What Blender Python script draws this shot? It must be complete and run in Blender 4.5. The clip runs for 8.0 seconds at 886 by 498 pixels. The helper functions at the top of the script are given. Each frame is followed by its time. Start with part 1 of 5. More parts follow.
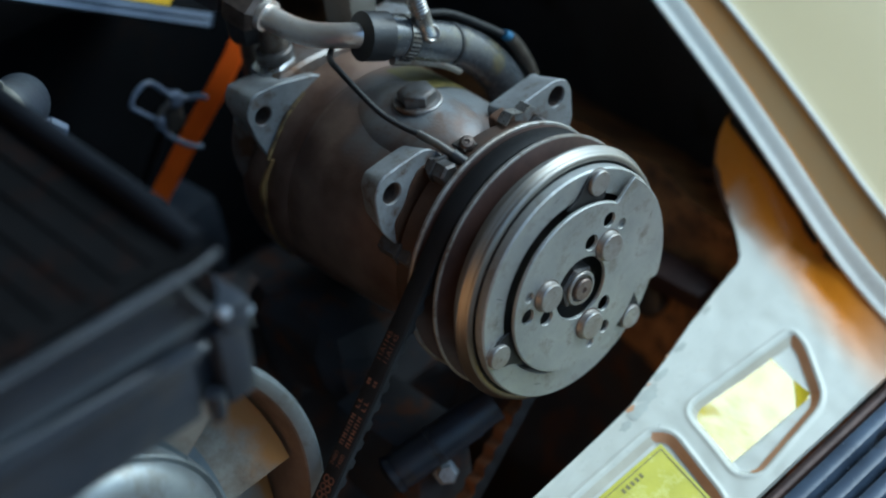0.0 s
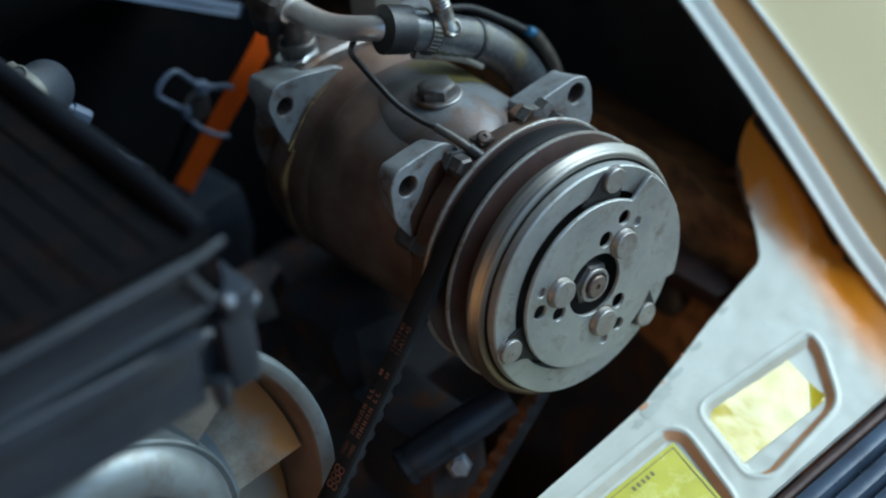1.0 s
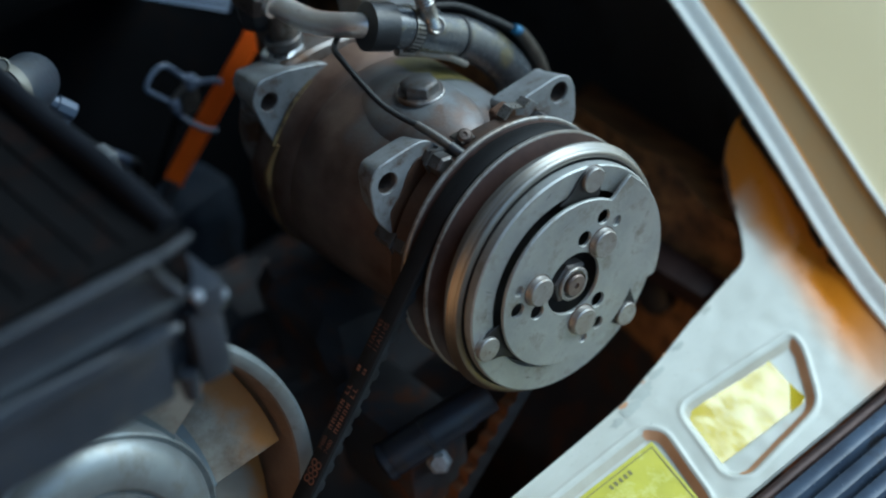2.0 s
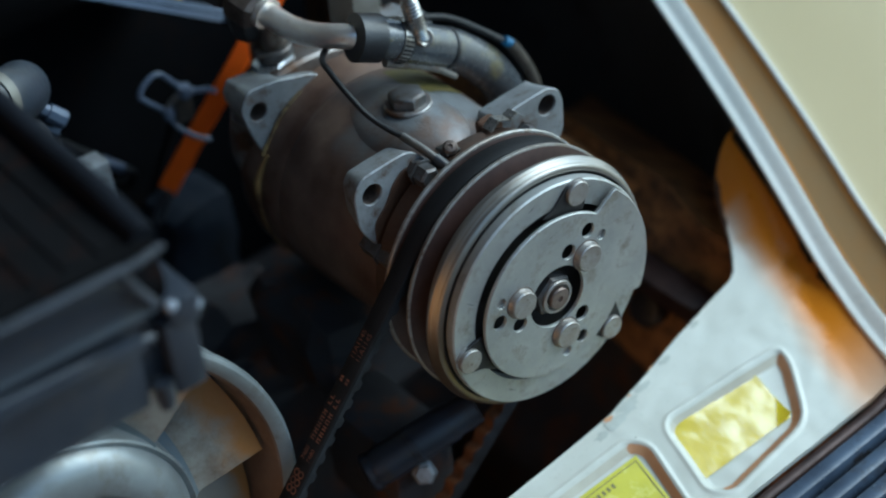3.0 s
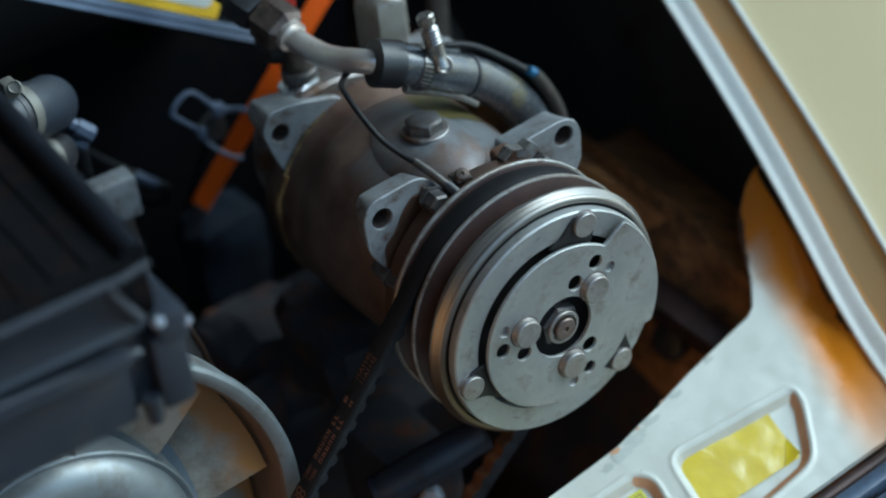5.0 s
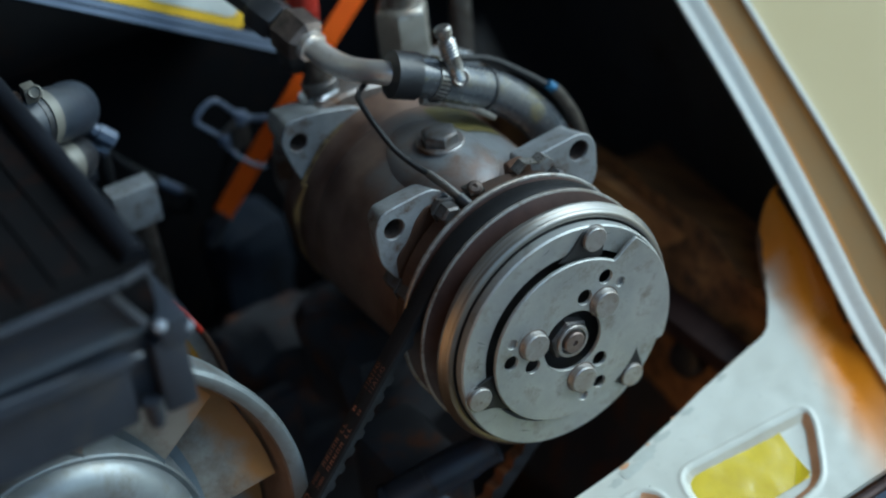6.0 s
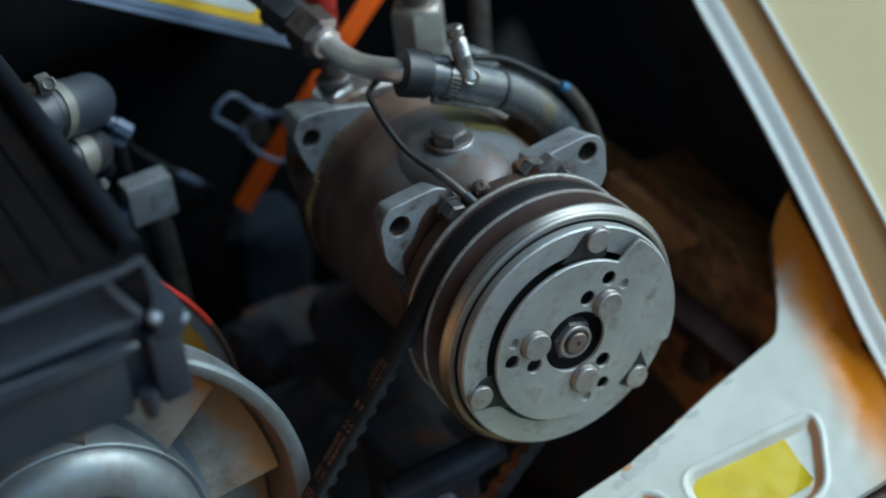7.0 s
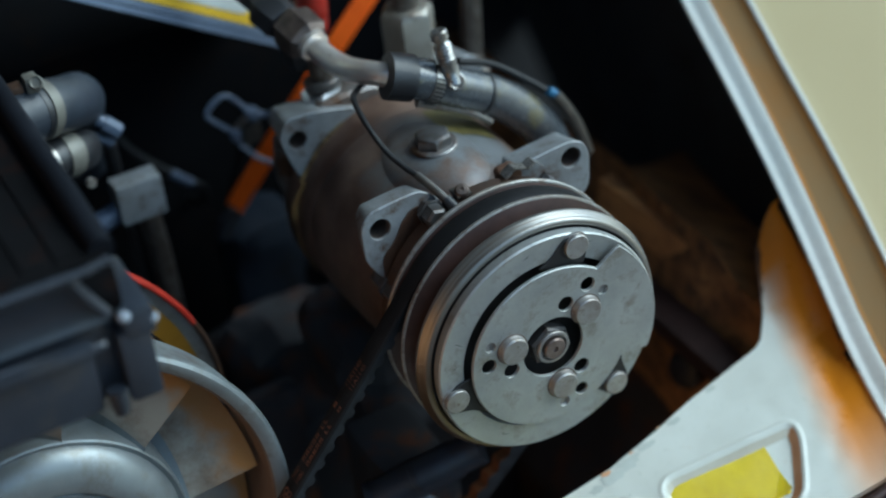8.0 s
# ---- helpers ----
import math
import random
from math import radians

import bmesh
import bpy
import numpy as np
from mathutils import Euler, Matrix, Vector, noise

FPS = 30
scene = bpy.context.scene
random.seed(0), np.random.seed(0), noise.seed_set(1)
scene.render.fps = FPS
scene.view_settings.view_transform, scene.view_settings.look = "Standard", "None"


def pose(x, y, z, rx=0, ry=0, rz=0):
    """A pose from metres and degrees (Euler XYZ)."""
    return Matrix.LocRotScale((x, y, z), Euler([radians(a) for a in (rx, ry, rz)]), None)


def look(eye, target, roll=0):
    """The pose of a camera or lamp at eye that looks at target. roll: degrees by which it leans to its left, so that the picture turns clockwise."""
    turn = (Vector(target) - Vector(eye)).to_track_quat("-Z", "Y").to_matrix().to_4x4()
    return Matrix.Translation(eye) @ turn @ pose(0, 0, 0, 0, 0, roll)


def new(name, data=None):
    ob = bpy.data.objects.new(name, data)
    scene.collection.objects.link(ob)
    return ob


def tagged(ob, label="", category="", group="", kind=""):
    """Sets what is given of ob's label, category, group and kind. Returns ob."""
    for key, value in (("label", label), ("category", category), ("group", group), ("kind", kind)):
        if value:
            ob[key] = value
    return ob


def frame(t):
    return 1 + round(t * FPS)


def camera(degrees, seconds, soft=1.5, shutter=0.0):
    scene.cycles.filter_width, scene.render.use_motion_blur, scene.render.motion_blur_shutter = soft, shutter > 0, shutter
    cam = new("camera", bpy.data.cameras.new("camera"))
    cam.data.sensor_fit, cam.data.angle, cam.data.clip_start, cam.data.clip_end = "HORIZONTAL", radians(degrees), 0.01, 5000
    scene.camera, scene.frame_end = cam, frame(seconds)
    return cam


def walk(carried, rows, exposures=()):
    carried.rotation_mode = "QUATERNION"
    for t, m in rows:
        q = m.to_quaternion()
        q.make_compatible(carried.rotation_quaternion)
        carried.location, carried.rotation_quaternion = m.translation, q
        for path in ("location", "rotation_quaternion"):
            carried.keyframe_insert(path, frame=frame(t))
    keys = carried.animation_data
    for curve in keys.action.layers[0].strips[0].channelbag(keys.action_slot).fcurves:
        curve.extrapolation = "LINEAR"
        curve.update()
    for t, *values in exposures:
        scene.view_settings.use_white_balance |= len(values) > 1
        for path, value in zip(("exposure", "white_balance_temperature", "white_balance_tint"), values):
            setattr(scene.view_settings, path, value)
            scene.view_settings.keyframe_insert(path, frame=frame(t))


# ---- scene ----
cam = camera(27.0, 8.0, soft=2.1)
cam.data.dof.use_dof = True
cam.data.dof.focus_distance = 0.83
cam.data.dof.aperture_fstop = 3.5
walk(cam, [
    (0.0, pose(-0.45381, -0.46476, 0.52218, 52.5279, 4.8243, -42.8327)),
    (0.5, pose(-0.44981, -0.47242, 0.52311, 52.6177, 4.7756, -41.7339)),
    (1.0, pose(-0.44259, -0.48001, 0.52235, 52.5812, 4.8447, -40.6459)),
    (1.5, pose(-0.43390, -0.48825, 0.52276, 52.4622, 4.9740, -39.9883)),
    (1.7, pose(-0.43139, -0.49045, 0.52310, 52.4368, 4.8663, -39.8511)),
    (2.8, pose(-0.41381, -0.50478, 0.52451, 52.6542, 4.7388, -38.7133)),
    (3.0, pose(-0.41069, -0.50723, 0.52473, 52.7464, 4.8267, -38.4391)),
    (3.5, pose(-0.40300, -0.51394, 0.52532, 53.0223, 4.8098, -37.2363)),
    (4.0, pose(-0.39335, -0.52165, 0.52479, 53.2089, 4.9539, -36.0789)),
    (4.5, pose(-0.38329, -0.52991, 0.52756, 53.2717, 5.1927, -35.2111)),
    (4.7, pose(-0.38069, -0.53253, 0.52672, 53.4610, 5.1960, -34.9687)),
    (5.8, pose(-0.36225, -0.54955, 0.52607, 54.2686, 5.1860, -32.6544)),
    (6.0, pose(-0.35922, -0.55260, 0.52570, 54.3762, 5.2927, -32.2055)),
    (6.5, pose(-0.34919, -0.56050, 0.52593, 54.4467, 5.4618, -31.0124)),
    (7.0, pose(-0.33886, -0.56866, 0.52563, 54.5286, 5.4198, -29.9470)),
    (7.5, pose(-0.32795, -0.57704, 0.52693, 54.5563, 5.3655, -29.1715)),
    (8.0, pose(-0.31626, -0.58318, 0.52610, 54.6754, 5.3968, -28.4729)),
], exposures=[(0.0, 0.47, 4870, -9), (8.0, 0.42, 4970, -9)])

# ---- light ----
world = bpy.data.worlds.new("world")
scene.world = world
world.use_nodes = True
wn = world.node_tree.nodes
sky = wn.new("ShaderNodeTexSky")
sky.sky_type = "NISHITA"
sky.sun_disc = False
sky.sun_elevation = radians(45)
sky.sun_rotation = radians(111)
sky.air_density = 1.2
sky.dust_density = 4.0
world.node_tree.links.new(sky.outputs[0], wn["Background"].inputs[0])
wn["Background"].inputs[1].default_value = 0.15


def lamp(name, kind, energy, colour, m, size=0.0, angle=0.0):
    data = bpy.data.lights.new(name, kind)
    data.energy, data.color = energy, colour
    if kind == "AREA":
        data.size = size
    if kind == "SUN":
        data.angle = radians(angle)
    ob = new(name, data)
    ob.matrix_world = m
    return ob


lamp("sun", "SUN", 1.65, (1.0, 0.98, 0.95), look((1.32, -0.50, 1.42), (0, 0, 0)), angle=57)
# Unseen area lamp added for the warm light from the left.
lamp("warm_standin", "AREA", 4.2, (1.0, 0.40, 0.10), look((-1.5, -0.16, 0.0), (0.1, 0, -0.05)), size=1.2)

# ---- materials ----


def ramp_between(nt, fac, a, b, lo=0.35, hi=0.65):
    r = nt.nodes.new("ShaderNodeValToRGB")
    r.color_ramp.elements[0].position, r.color_ramp.elements[1].position = lo, hi
    r.color_ramp.elements[0].color, r.color_ramp.elements[1].color = (*a, 1), (*b, 1)
    nt.links.new(fac, r.inputs[0])
    return r.outputs[0]


def material(name, colour, second=None, rough=0.5, metal=0.0, grain=400.0, stain=25.0, dirt=None, dirt_amount=0.5,
             bump=0.15, coat=0.0, rough_vary=0.15, stretch=None, spec=0.5):
    """A surface with two scales of variation: broad stains between colour and second, fine grain in roughness and relief, and dirt patches."""
    m = bpy.data.materials.new(name)
    m.use_nodes = True
    nt = m.node_tree
    p = nt.nodes["Principled BSDF"]
    co = nt.nodes.new("ShaderNodeTexCoord")
    src = co.outputs["Object"]
    if stretch:
        mp = nt.nodes.new("ShaderNodeMapping")
        mp.inputs["Scale"].default_value = stretch
        nt.links.new(src, mp.inputs[0])
        src = mp.outputs[0]

    def tex(scale, detail=5.0, rough_=0.6):
        n = nt.nodes.new("ShaderNodeTexNoise")
        n.inputs["Scale"].default_value, n.inputs["Detail"].default_value = scale, detail
        n.inputs["Roughness"].default_value = rough_
        nt.links.new(src, n.inputs["Vector"])
        return n.outputs["Fac"]
    broad, fine = tex(stain), tex(grain, 3.0)
    second = second or tuple(c * 0.8 for c in colour)
    col = ramp_between(nt, broad, second, colour)
    if dirt:
        d = tex(stain * 1.9, 8.0, 0.7)
        mask = ramp_between(nt, d, (0, 0, 0), (1, 1, 1), 0.62 - 0.3 * dirt_amount, 0.80 - 0.3 * dirt_amount)
        mix = nt.nodes.new("ShaderNodeMix")
        mix.data_type = "RGBA"
        nt.links.new(mask, mix.inputs[0])
        nt.links.new(col, mix.inputs[6])
        mix.inputs[7].default_value = (*dirt, 1)
        col = mix.outputs[2]
    nt.links.new(col, p.inputs["Base Color"])
    rr = nt.nodes.new("ShaderNodeMapRange")
    rr.inputs["To Min"].default_value = max(0.03, rough - rough_vary)
    rr.inputs["To Max"].default_value = min(1.0, rough + rough_vary)
    nt.links.new(fine, rr.inputs["Value"])
    nt.links.new(rr.outputs[0], p.inputs["Roughness"])
    p.inputs["Metallic"].default_value = metal
    p.inputs["Coat Weight"].default_value = coat
    p.inputs["Coat Roughness"].default_value = 0.12
    p.inputs["Specular IOR Level"].default_value = spec
    if bump:
        b = nt.nodes.new("ShaderNodeBump")
        b.inputs["Strength"].default_value, b.inputs["Distance"].default_value = bump, 0.0006
        nt.links.new(fine, b.inputs["Height"])
        nt.links.new(b.outputs[0], p.inputs["Normal"])
    return m


M_PLATE = material("clutch_steel", (0.42, 0.43, 0.42), (0.325, 0.335, 0.33), 0.5, 0.75, 900, 40, dirt=(0.245, 0.23, 0.195), dirt_amount=0.32, bump=0.14)
M_RIVET = material("rivet_steel", (0.36, 0.355, 0.345), (0.27, 0.245, 0.225), 0.45, 0.75, 900, 120, dirt=(0.15, 0.11, 0.08), dirt_amount=0.25, bump=0.1)
M_RIM = material("turned_rim_steel", (0.33, 0.335, 0.325), (0.20, 0.185, 0.165), 0.36, 0.8, 1800, 300, dirt=(0.15, 0.10, 0.055), dirt_amount=0.28, bump=0.2, stretch=(0.02, 1.0, 0.02), rough_vary=0.08)
M_EDGE = material("warm_edge_glint", (0.36, 0.25, 0.10), (0.16, 0.10, 0.05), 0.4, 0.6, 700, 60, dirt=(0.06, 0.04, 0.025), dirt_amount=0.5)
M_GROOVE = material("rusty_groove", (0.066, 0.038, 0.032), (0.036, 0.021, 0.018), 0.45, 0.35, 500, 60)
M_DARKGAP = material("dark_steel", (0.03, 0.028, 0.028), (0.018, 0.018, 0.018), 0.5, 0.5, 500, 60)
M_SHAFT = material("rusted_shaft", (0.21, 0.165, 0.145), (0.13, 0.10, 0.085), 0.4, 0.7, 900, 150)
M_CAST = material("cast_aluminium", (0.26, 0.262, 0.262), (0.16, 0.135, 0.12), 0.42, 0.6, 700, 18, dirt=(0.10, 0.056, 0.032), dirt_amount=0.55, bump=0.2)


def tone_rim():
    """Yellow-brown grime on one side of the rim, widened to darken that side's reflection."""
    nt = M_RIM.node_tree
    p = nt.nodes["Principled BSDF"]
    old = p.inputs["Base Color"].links[0].from_socket
    co = nt.nodes.new("ShaderNodeTexCoord")
    n = nt.nodes.new("ShaderNodeTexNoise")
    n.inputs["Scale"].default_value, n.inputs["Detail"].default_value = 90.0, 5.0
    nt.links.new(co.outputs["Object"], n.inputs["Vector"])
    away = nt.nodes.new("ShaderNodeVectorMath")
    away.operation = "DISTANCE"
    away.inputs[1].default_value = (-0.046, 0.008, -0.042)
    nt.links.new(co.outputs["Object"], away.inputs[0])
    wander = nt.nodes.new("ShaderNodeMath")
    wander.operation = "MULTIPLY_ADD"
    wander.inputs[1].default_value = 0.02
    nt.links.new(n.outputs["Fac"], wander.inputs[0])
    nt.links.new(away.outputs["Value"], wander.inputs[2])
    r = nt.nodes.new("ShaderNodeMapRange")
    r.interpolation_type = "SMOOTHSTEP"
    r.inputs["From Min"].default_value, r.inputs["From Max"].default_value = 0.046, 0.084
    r.inputs["To Min"].default_value, r.inputs["To Max"].default_value = 0.75, 0.0
    nt.links.new(wander.outputs[0], r.inputs["Value"])
    mix = nt.nodes.new("ShaderNodeMix")
    mix.data_type = "RGBA"
    nt.links.new(r.outputs[0], mix.inputs[0])
    nt.links.new(old, mix.inputs[6])
    mix.inputs[7].default_value = (0.125, 0.082, 0.036, 1)
    nt.links.new(mix.outputs[2], p.inputs["Base Color"])


def tint_blade_tips():
    """Orange at the blade tips: warm light put into their colour, uneven along its edge."""
    nt = M_BLADE.node_tree
    p = nt.nodes["Principled BSDF"]
    old = p.inputs["Base Color"].links[0].from_socket
    co = nt.nodes.new("ShaderNodeTexCoord")
    n = nt.nodes.new("ShaderNodeTexNoise")
    n.inputs["Scale"].default_value, n.inputs["Detail"].default_value = 38.0, 5.0
    nt.links.new(co.outputs["Object"], n.inputs["Vector"])
    flat = nt.nodes.new("ShaderNodeVectorMath")
    flat.operation = "MULTIPLY"
    flat.inputs[1].default_value = (1, 0, 1)
    nt.links.new(co.outputs["Object"], flat.inputs[0])
    radius = nt.nodes.new("ShaderNodeVectorMath")
    radius.operation = "DISTANCE"
    radius.inputs[1].default_value = (-0.234, 0, -0.054)
    nt.links.new(flat.outputs[0], radius.inputs[0])
    wander = nt.nodes.new("ShaderNodeMath")
    wander.operation = "MULTIPLY_ADD"
    wander.inputs[1].default_value = 0.05
    nt.links.new(n.outputs["Fac"], wander.inputs[0])
    nt.links.new(radius.outputs["Value"], wander.inputs[2])
    r = nt.nodes.new("ShaderNodeMapRange")
    r.interpolation_type = "SMOOTHSTEP"
    r.inputs["From Min"].default_value, r.inputs["From Max"].default_value = 0.109, 0.124
    nt.links.new(wander.outputs[0], r.inputs["Value"])
    mix = nt.nodes.new("ShaderNodeMix")
    mix.data_type = "RGBA"
    nt.links.new(r.outputs[0], mix.inputs[0])
    nt.links.new(old, mix.inputs[6])
    mix.inputs[7].default_value = (0.46, 0.215, 0.05, 1)
    nt.links.new(mix.outputs[2], p.inputs["Base Color"])


def tint_body():
    """Mottled brown over the casting, turning to dull grey round the filler plug."""
    nt = M_BODY.node_tree
    p = nt.nodes["Principled BSDF"]
    old = p.inputs["Base Color"].links[0].from_socket
    co = nt.nodes.new("ShaderNodeTexCoord")
    n = nt.nodes.new("ShaderNodeTexNoise")
    n.inputs["Scale"].default_value, n.inputs["Detail"].default_value = 30.0, 7.0
    nt.links.new(co.outputs["Object"], n.inputs["Vector"])
    away = nt.nodes.new("ShaderNodeVectorMath")
    away.operation = "DISTANCE"
    away.inputs[1].default_value = (0.006, 0.098, 0.062)
    nt.links.new(co.outputs["Object"], away.inputs[0])
    wander = nt.nodes.new("ShaderNodeMath")
    wander.operation = "MULTIPLY_ADD"
    wander.inputs[1].default_value = 0.06
    nt.links.new(n.outputs["Fac"], wander.inputs[0])
    nt.links.new(away.outputs["Value"], wander.inputs[2])
    r = nt.nodes.new("ShaderNodeMapRange")
    r.interpolation_type = "SMOOTHSTEP"
    r.inputs["From Min"].default_value, r.inputs["From Max"].default_value = 0.049, 0.082
    nt.links.new(wander.outputs[0], r.inputs["Value"])
    brown = ramp_between(nt, n.outputs["Fac"], (0.082, 0.045, 0.031), (0.215, 0.145, 0.108), 0.40, 0.64)
    mix = nt.nodes.new("ShaderNodeMix")
    mix.data_type = "RGBA"
    nt.links.new(r.outputs[0], mix.inputs[0])
    nt.links.new(old, mix.inputs[6])
    nt.links.new(brown, mix.inputs[7])
    nt.links.new(mix.outputs[2], p.inputs["Base Color"])


M_RUSTCAST = material("rusty_casting", (0.066, 0.032, 0.016), (0.030, 0.017, 0.010), 0.65, 0.2, 600, 45, bump=0.3)
M_EAR = material("machined_aluminium", (0.29, 0.305, 0.32), (0.20, 0.205, 0.21), 0.55, 0.4, 500, 60, dirt=(0.10, 0.062, 0.04), dirt_amount=0.32, bump=0.3)
M_BOLT = material("dull_bolt_steel", (0.20, 0.185, 0.17), (0.11, 0.095, 0.08), 0.45, 0.75, 900, 130, dirt=(0.09, 0.05, 0.025), dirt_amount=0.3)
M_PIPE = material("satin_aluminium_pipe", (0.86, 0.85, 0.82), (0.58, 0.49, 0.41), 0.3, 0.7, 900, 30, dirt=(0.28, 0.18, 0.11), dirt_amount=0.16, bump=0.0, stretch=(1, 0.5, 1), rough_vary=0.06)
M_UNION = material("worn_brown_steel", (0.16, 0.125, 0.105), (0.07, 0.055, 0.05), 0.45, 0.6, 900, 90, dirt=(0.03, 0.025, 0.022), dirt_amount=0.4, bump=0.3)
M_FITTING = material("blue_grey_plating", (0.075, 0.098, 0.15), (0.05, 0.064, 0.10), 0.45, 0.2, 500, 60)
M_RUBBER = material("black_rubber", (0.022, 0.023, 0.026), (0.013, 0.013, 0.015), 0.42, 0.0, 600, 50, bump=0.2)
M_HOSE = material("ribbed_hose_rubber", (0.060, 0.066, 0.074), (0.038, 0.042, 0.048), 0.24, 0.0, 600, 30, dirt=(0.12, 0.10, 0.03), dirt_amount=0.25, bump=0.08, spec=0.9)
M_BELT = material("belt_rubber", (0.012, 0.012, 0.013), (0.008, 0.008, 0.009), 0.6, 0.0, 800, 60, bump=0.3, spec=0.15)
M_FLANGE = material("dull_flange_steel", (0.31, 0.31, 0.30), (0.20, 0.175, 0.15), 0.5, 0.6, 700, 50, dirt=(0.10, 0.06, 0.035), dirt_amount=0.35, bump=0.3)
M_GREASE = material("greasy_sleeve", (0.07, 0.06, 0.05), (0.035, 0.03, 0.025), 0.4, 0.0, 900, 150)
M_BELTCUT = material("cut_belt_edge", (0.024, 0.026, 0.031), (0.014, 0.015, 0.017), 0.6, 0.0, 800, 60, bump=0.3, spec=0.25)
M_COG = material("orange_brown_belt_cogs", (0.17, 0.065, 0.018), (0.05, 0.025, 0.012), 0.6, 0.0, 800, 120, bump=0.3)
M_PRINT = material("orange_belt_print", (0.17, 0.066, 0.032), (0.07, 0.03, 0.018), 0.7, 0.0, 1500, 300, bump=0)
M_PANEL = material("cream_body_paint", (0.525, 0.53, 0.475), (0.455, 0.455, 0.40), 0.32, 0.0, 300, 12, dirt=(0.42, 0.33, 0.22), dirt_amount=0.04, bump=0.03, coat=0.1, spec=0.35)
M_RAIL = material("cream_rail_paint", (0.80, 0.815, 0.77), (0.73, 0.735, 0.68), 0.3, 0.0, 300, 12, bump=0.02, coat=0.3)


def tint_panel_corner():
    """Orange on the panel's outer corner: warm light painted in with its rust spots, uneven at the rim."""
    nt = M_PANEL.node_tree
    p = nt.nodes["Principled BSDF"]
    old = p.inputs["Base Color"].links[0].from_socket
    co = nt.nodes.new("ShaderNodeTexCoord")
    xyz = nt.nodes.new("ShaderNodeSeparateXYZ")
    nt.links.new(co.outputs["Object"], xyz.inputs[0])
    n = nt.nodes.new("ShaderNodeTexNoise")
    n.inputs["Scale"].default_value, n.inputs["Detail"].default_value = 45.0, 6.0
    nt.links.new(co.outputs["Object"], n.inputs["Vector"])

    def calc(op, a, b):
        m = nt.nodes.new("ShaderNodeMath")
        m.operation = op
        for k, v in enumerate((a, b)):
            if isinstance(v, (int, float)):
                m.inputs[k].default_value = v
            else:
                nt.links.new(v, m.inputs[k])
        return m.outputs[0]

    def span(v, lo, hi):
        r = nt.nodes.new("ShaderNodeMapRange")
        r.interpolation_type = "SMOOTHSTEP"
        r.inputs["From Min"].default_value, r.inputs["From Max"].default_value = lo, hi
        nt.links.new(v, r.inputs["Value"])
        return r.outputs[0]
    edge = calc("SUBTRACT", xyz.outputs[0], calc("MULTIPLY", xyz.outputs[1], 0.28))
    edge = calc("ADD", edge, calc("MULTIPLY", n.outputs["Fac"], 0.007))
    edge = calc("ADD", edge, calc("MULTIPLY", span(xyz.outputs[1], 0.030, 0.050), 0.022))
    mask = calc("MULTIPLY", span(edge, 0.130, 0.152), span(xyz.outputs[1], -0.125, -0.040))
    mask = calc("MULTIPLY", mask, span(n.outputs["Fac"], -0.4, 0.4))
    mix = nt.nodes.new("ShaderNodeMix")
    mix.data_type = "RGBA"
    nt.links.new(mask, mix.inputs[0])
    nt.links.new(old, mix.inputs[6])
    mix.inputs[7].default_value = (0.56, 0.195, 0.006, 1)
    nt.links.new(mix.outputs[2], p.inputs["Base Color"])


tint_panel_corner()
M_FENDER = material("cream_fender_paint", (0.55, 0.465, 0.265), (0.52, 0.435, 0.245), 0.3, 0.0, 300, 4, bump=0.0, coat=0.4, rough_vary=0.05)
# The gutter's warm shade is put into this tan-brown colour.
M_GUTTER = material("tan_shaded_paint", (0.135, 0.092, 0.042), (0.165, 0.080, 0.020), 0.8, 0.0, 300, 9, bump=0.03, spec=0.15)
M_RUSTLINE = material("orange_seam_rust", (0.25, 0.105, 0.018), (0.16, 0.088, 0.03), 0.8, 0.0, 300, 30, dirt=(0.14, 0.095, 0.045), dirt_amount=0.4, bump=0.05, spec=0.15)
M_FOIL = material("gold_foil_sticker", (0.62, 0.48, 0.006), (0.52, 0.39, 0.004), 0.4, 0.0, 48, 60, bump=0.3, coat=1.0, stretch=(1.0, 0.7, 1.0))
for sheet in (M_FOIL,):
    sheet.node_tree.links.new(sheet.node_tree.nodes["Bump"].outputs[0], sheet.node_tree.nodes["Principled BSDF"].inputs["Coat Normal"])
    sheet.node_tree.nodes["Bump"].inputs["Distance"].default_value = 0.0011
    sheet.node_tree.nodes["Principled BSDF"].inputs["Coat IOR"].default_value = 2.05
    sheet.node_tree.nodes["Principled BSDF"].inputs["Coat Roughness"].default_value = 0.13
M_YELLOW = material("yellow_sticker", (0.53, 0.49, 0.03), (0.44, 0.41, 0.02), 0.4, 0.0, 300, 60, dirt=(0.60, 0.58, 0.16), dirt_amount=0.3, bump=0.05)
M_INK = material("sticker_ink", (0.19, 0.17, 0.05), None, 0.6, 0.0, bump=0)
M_BLACKPLASTIC = material("black_plastic", (0.026, 0.031, 0.043), (0.017, 0.020, 0.028), 0.34, 0.0, 500, 20, dirt=(0.044, 0.042, 0.042), dirt_amount=0.25, bump=0.2, spec=0.6)
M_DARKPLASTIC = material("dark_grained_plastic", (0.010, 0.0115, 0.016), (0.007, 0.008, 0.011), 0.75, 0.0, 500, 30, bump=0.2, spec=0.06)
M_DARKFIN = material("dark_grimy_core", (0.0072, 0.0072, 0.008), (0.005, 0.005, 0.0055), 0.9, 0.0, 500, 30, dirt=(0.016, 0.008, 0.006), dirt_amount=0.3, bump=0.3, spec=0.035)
M_SILVER = material("silver_painted_steel", (0.275, 0.30, 0.31), (0.185, 0.20, 0.207), 0.4, 0.5, 400, 22, dirt=(0.17, 0.155, 0.135), dirt_amount=0.36, bump=0.08)
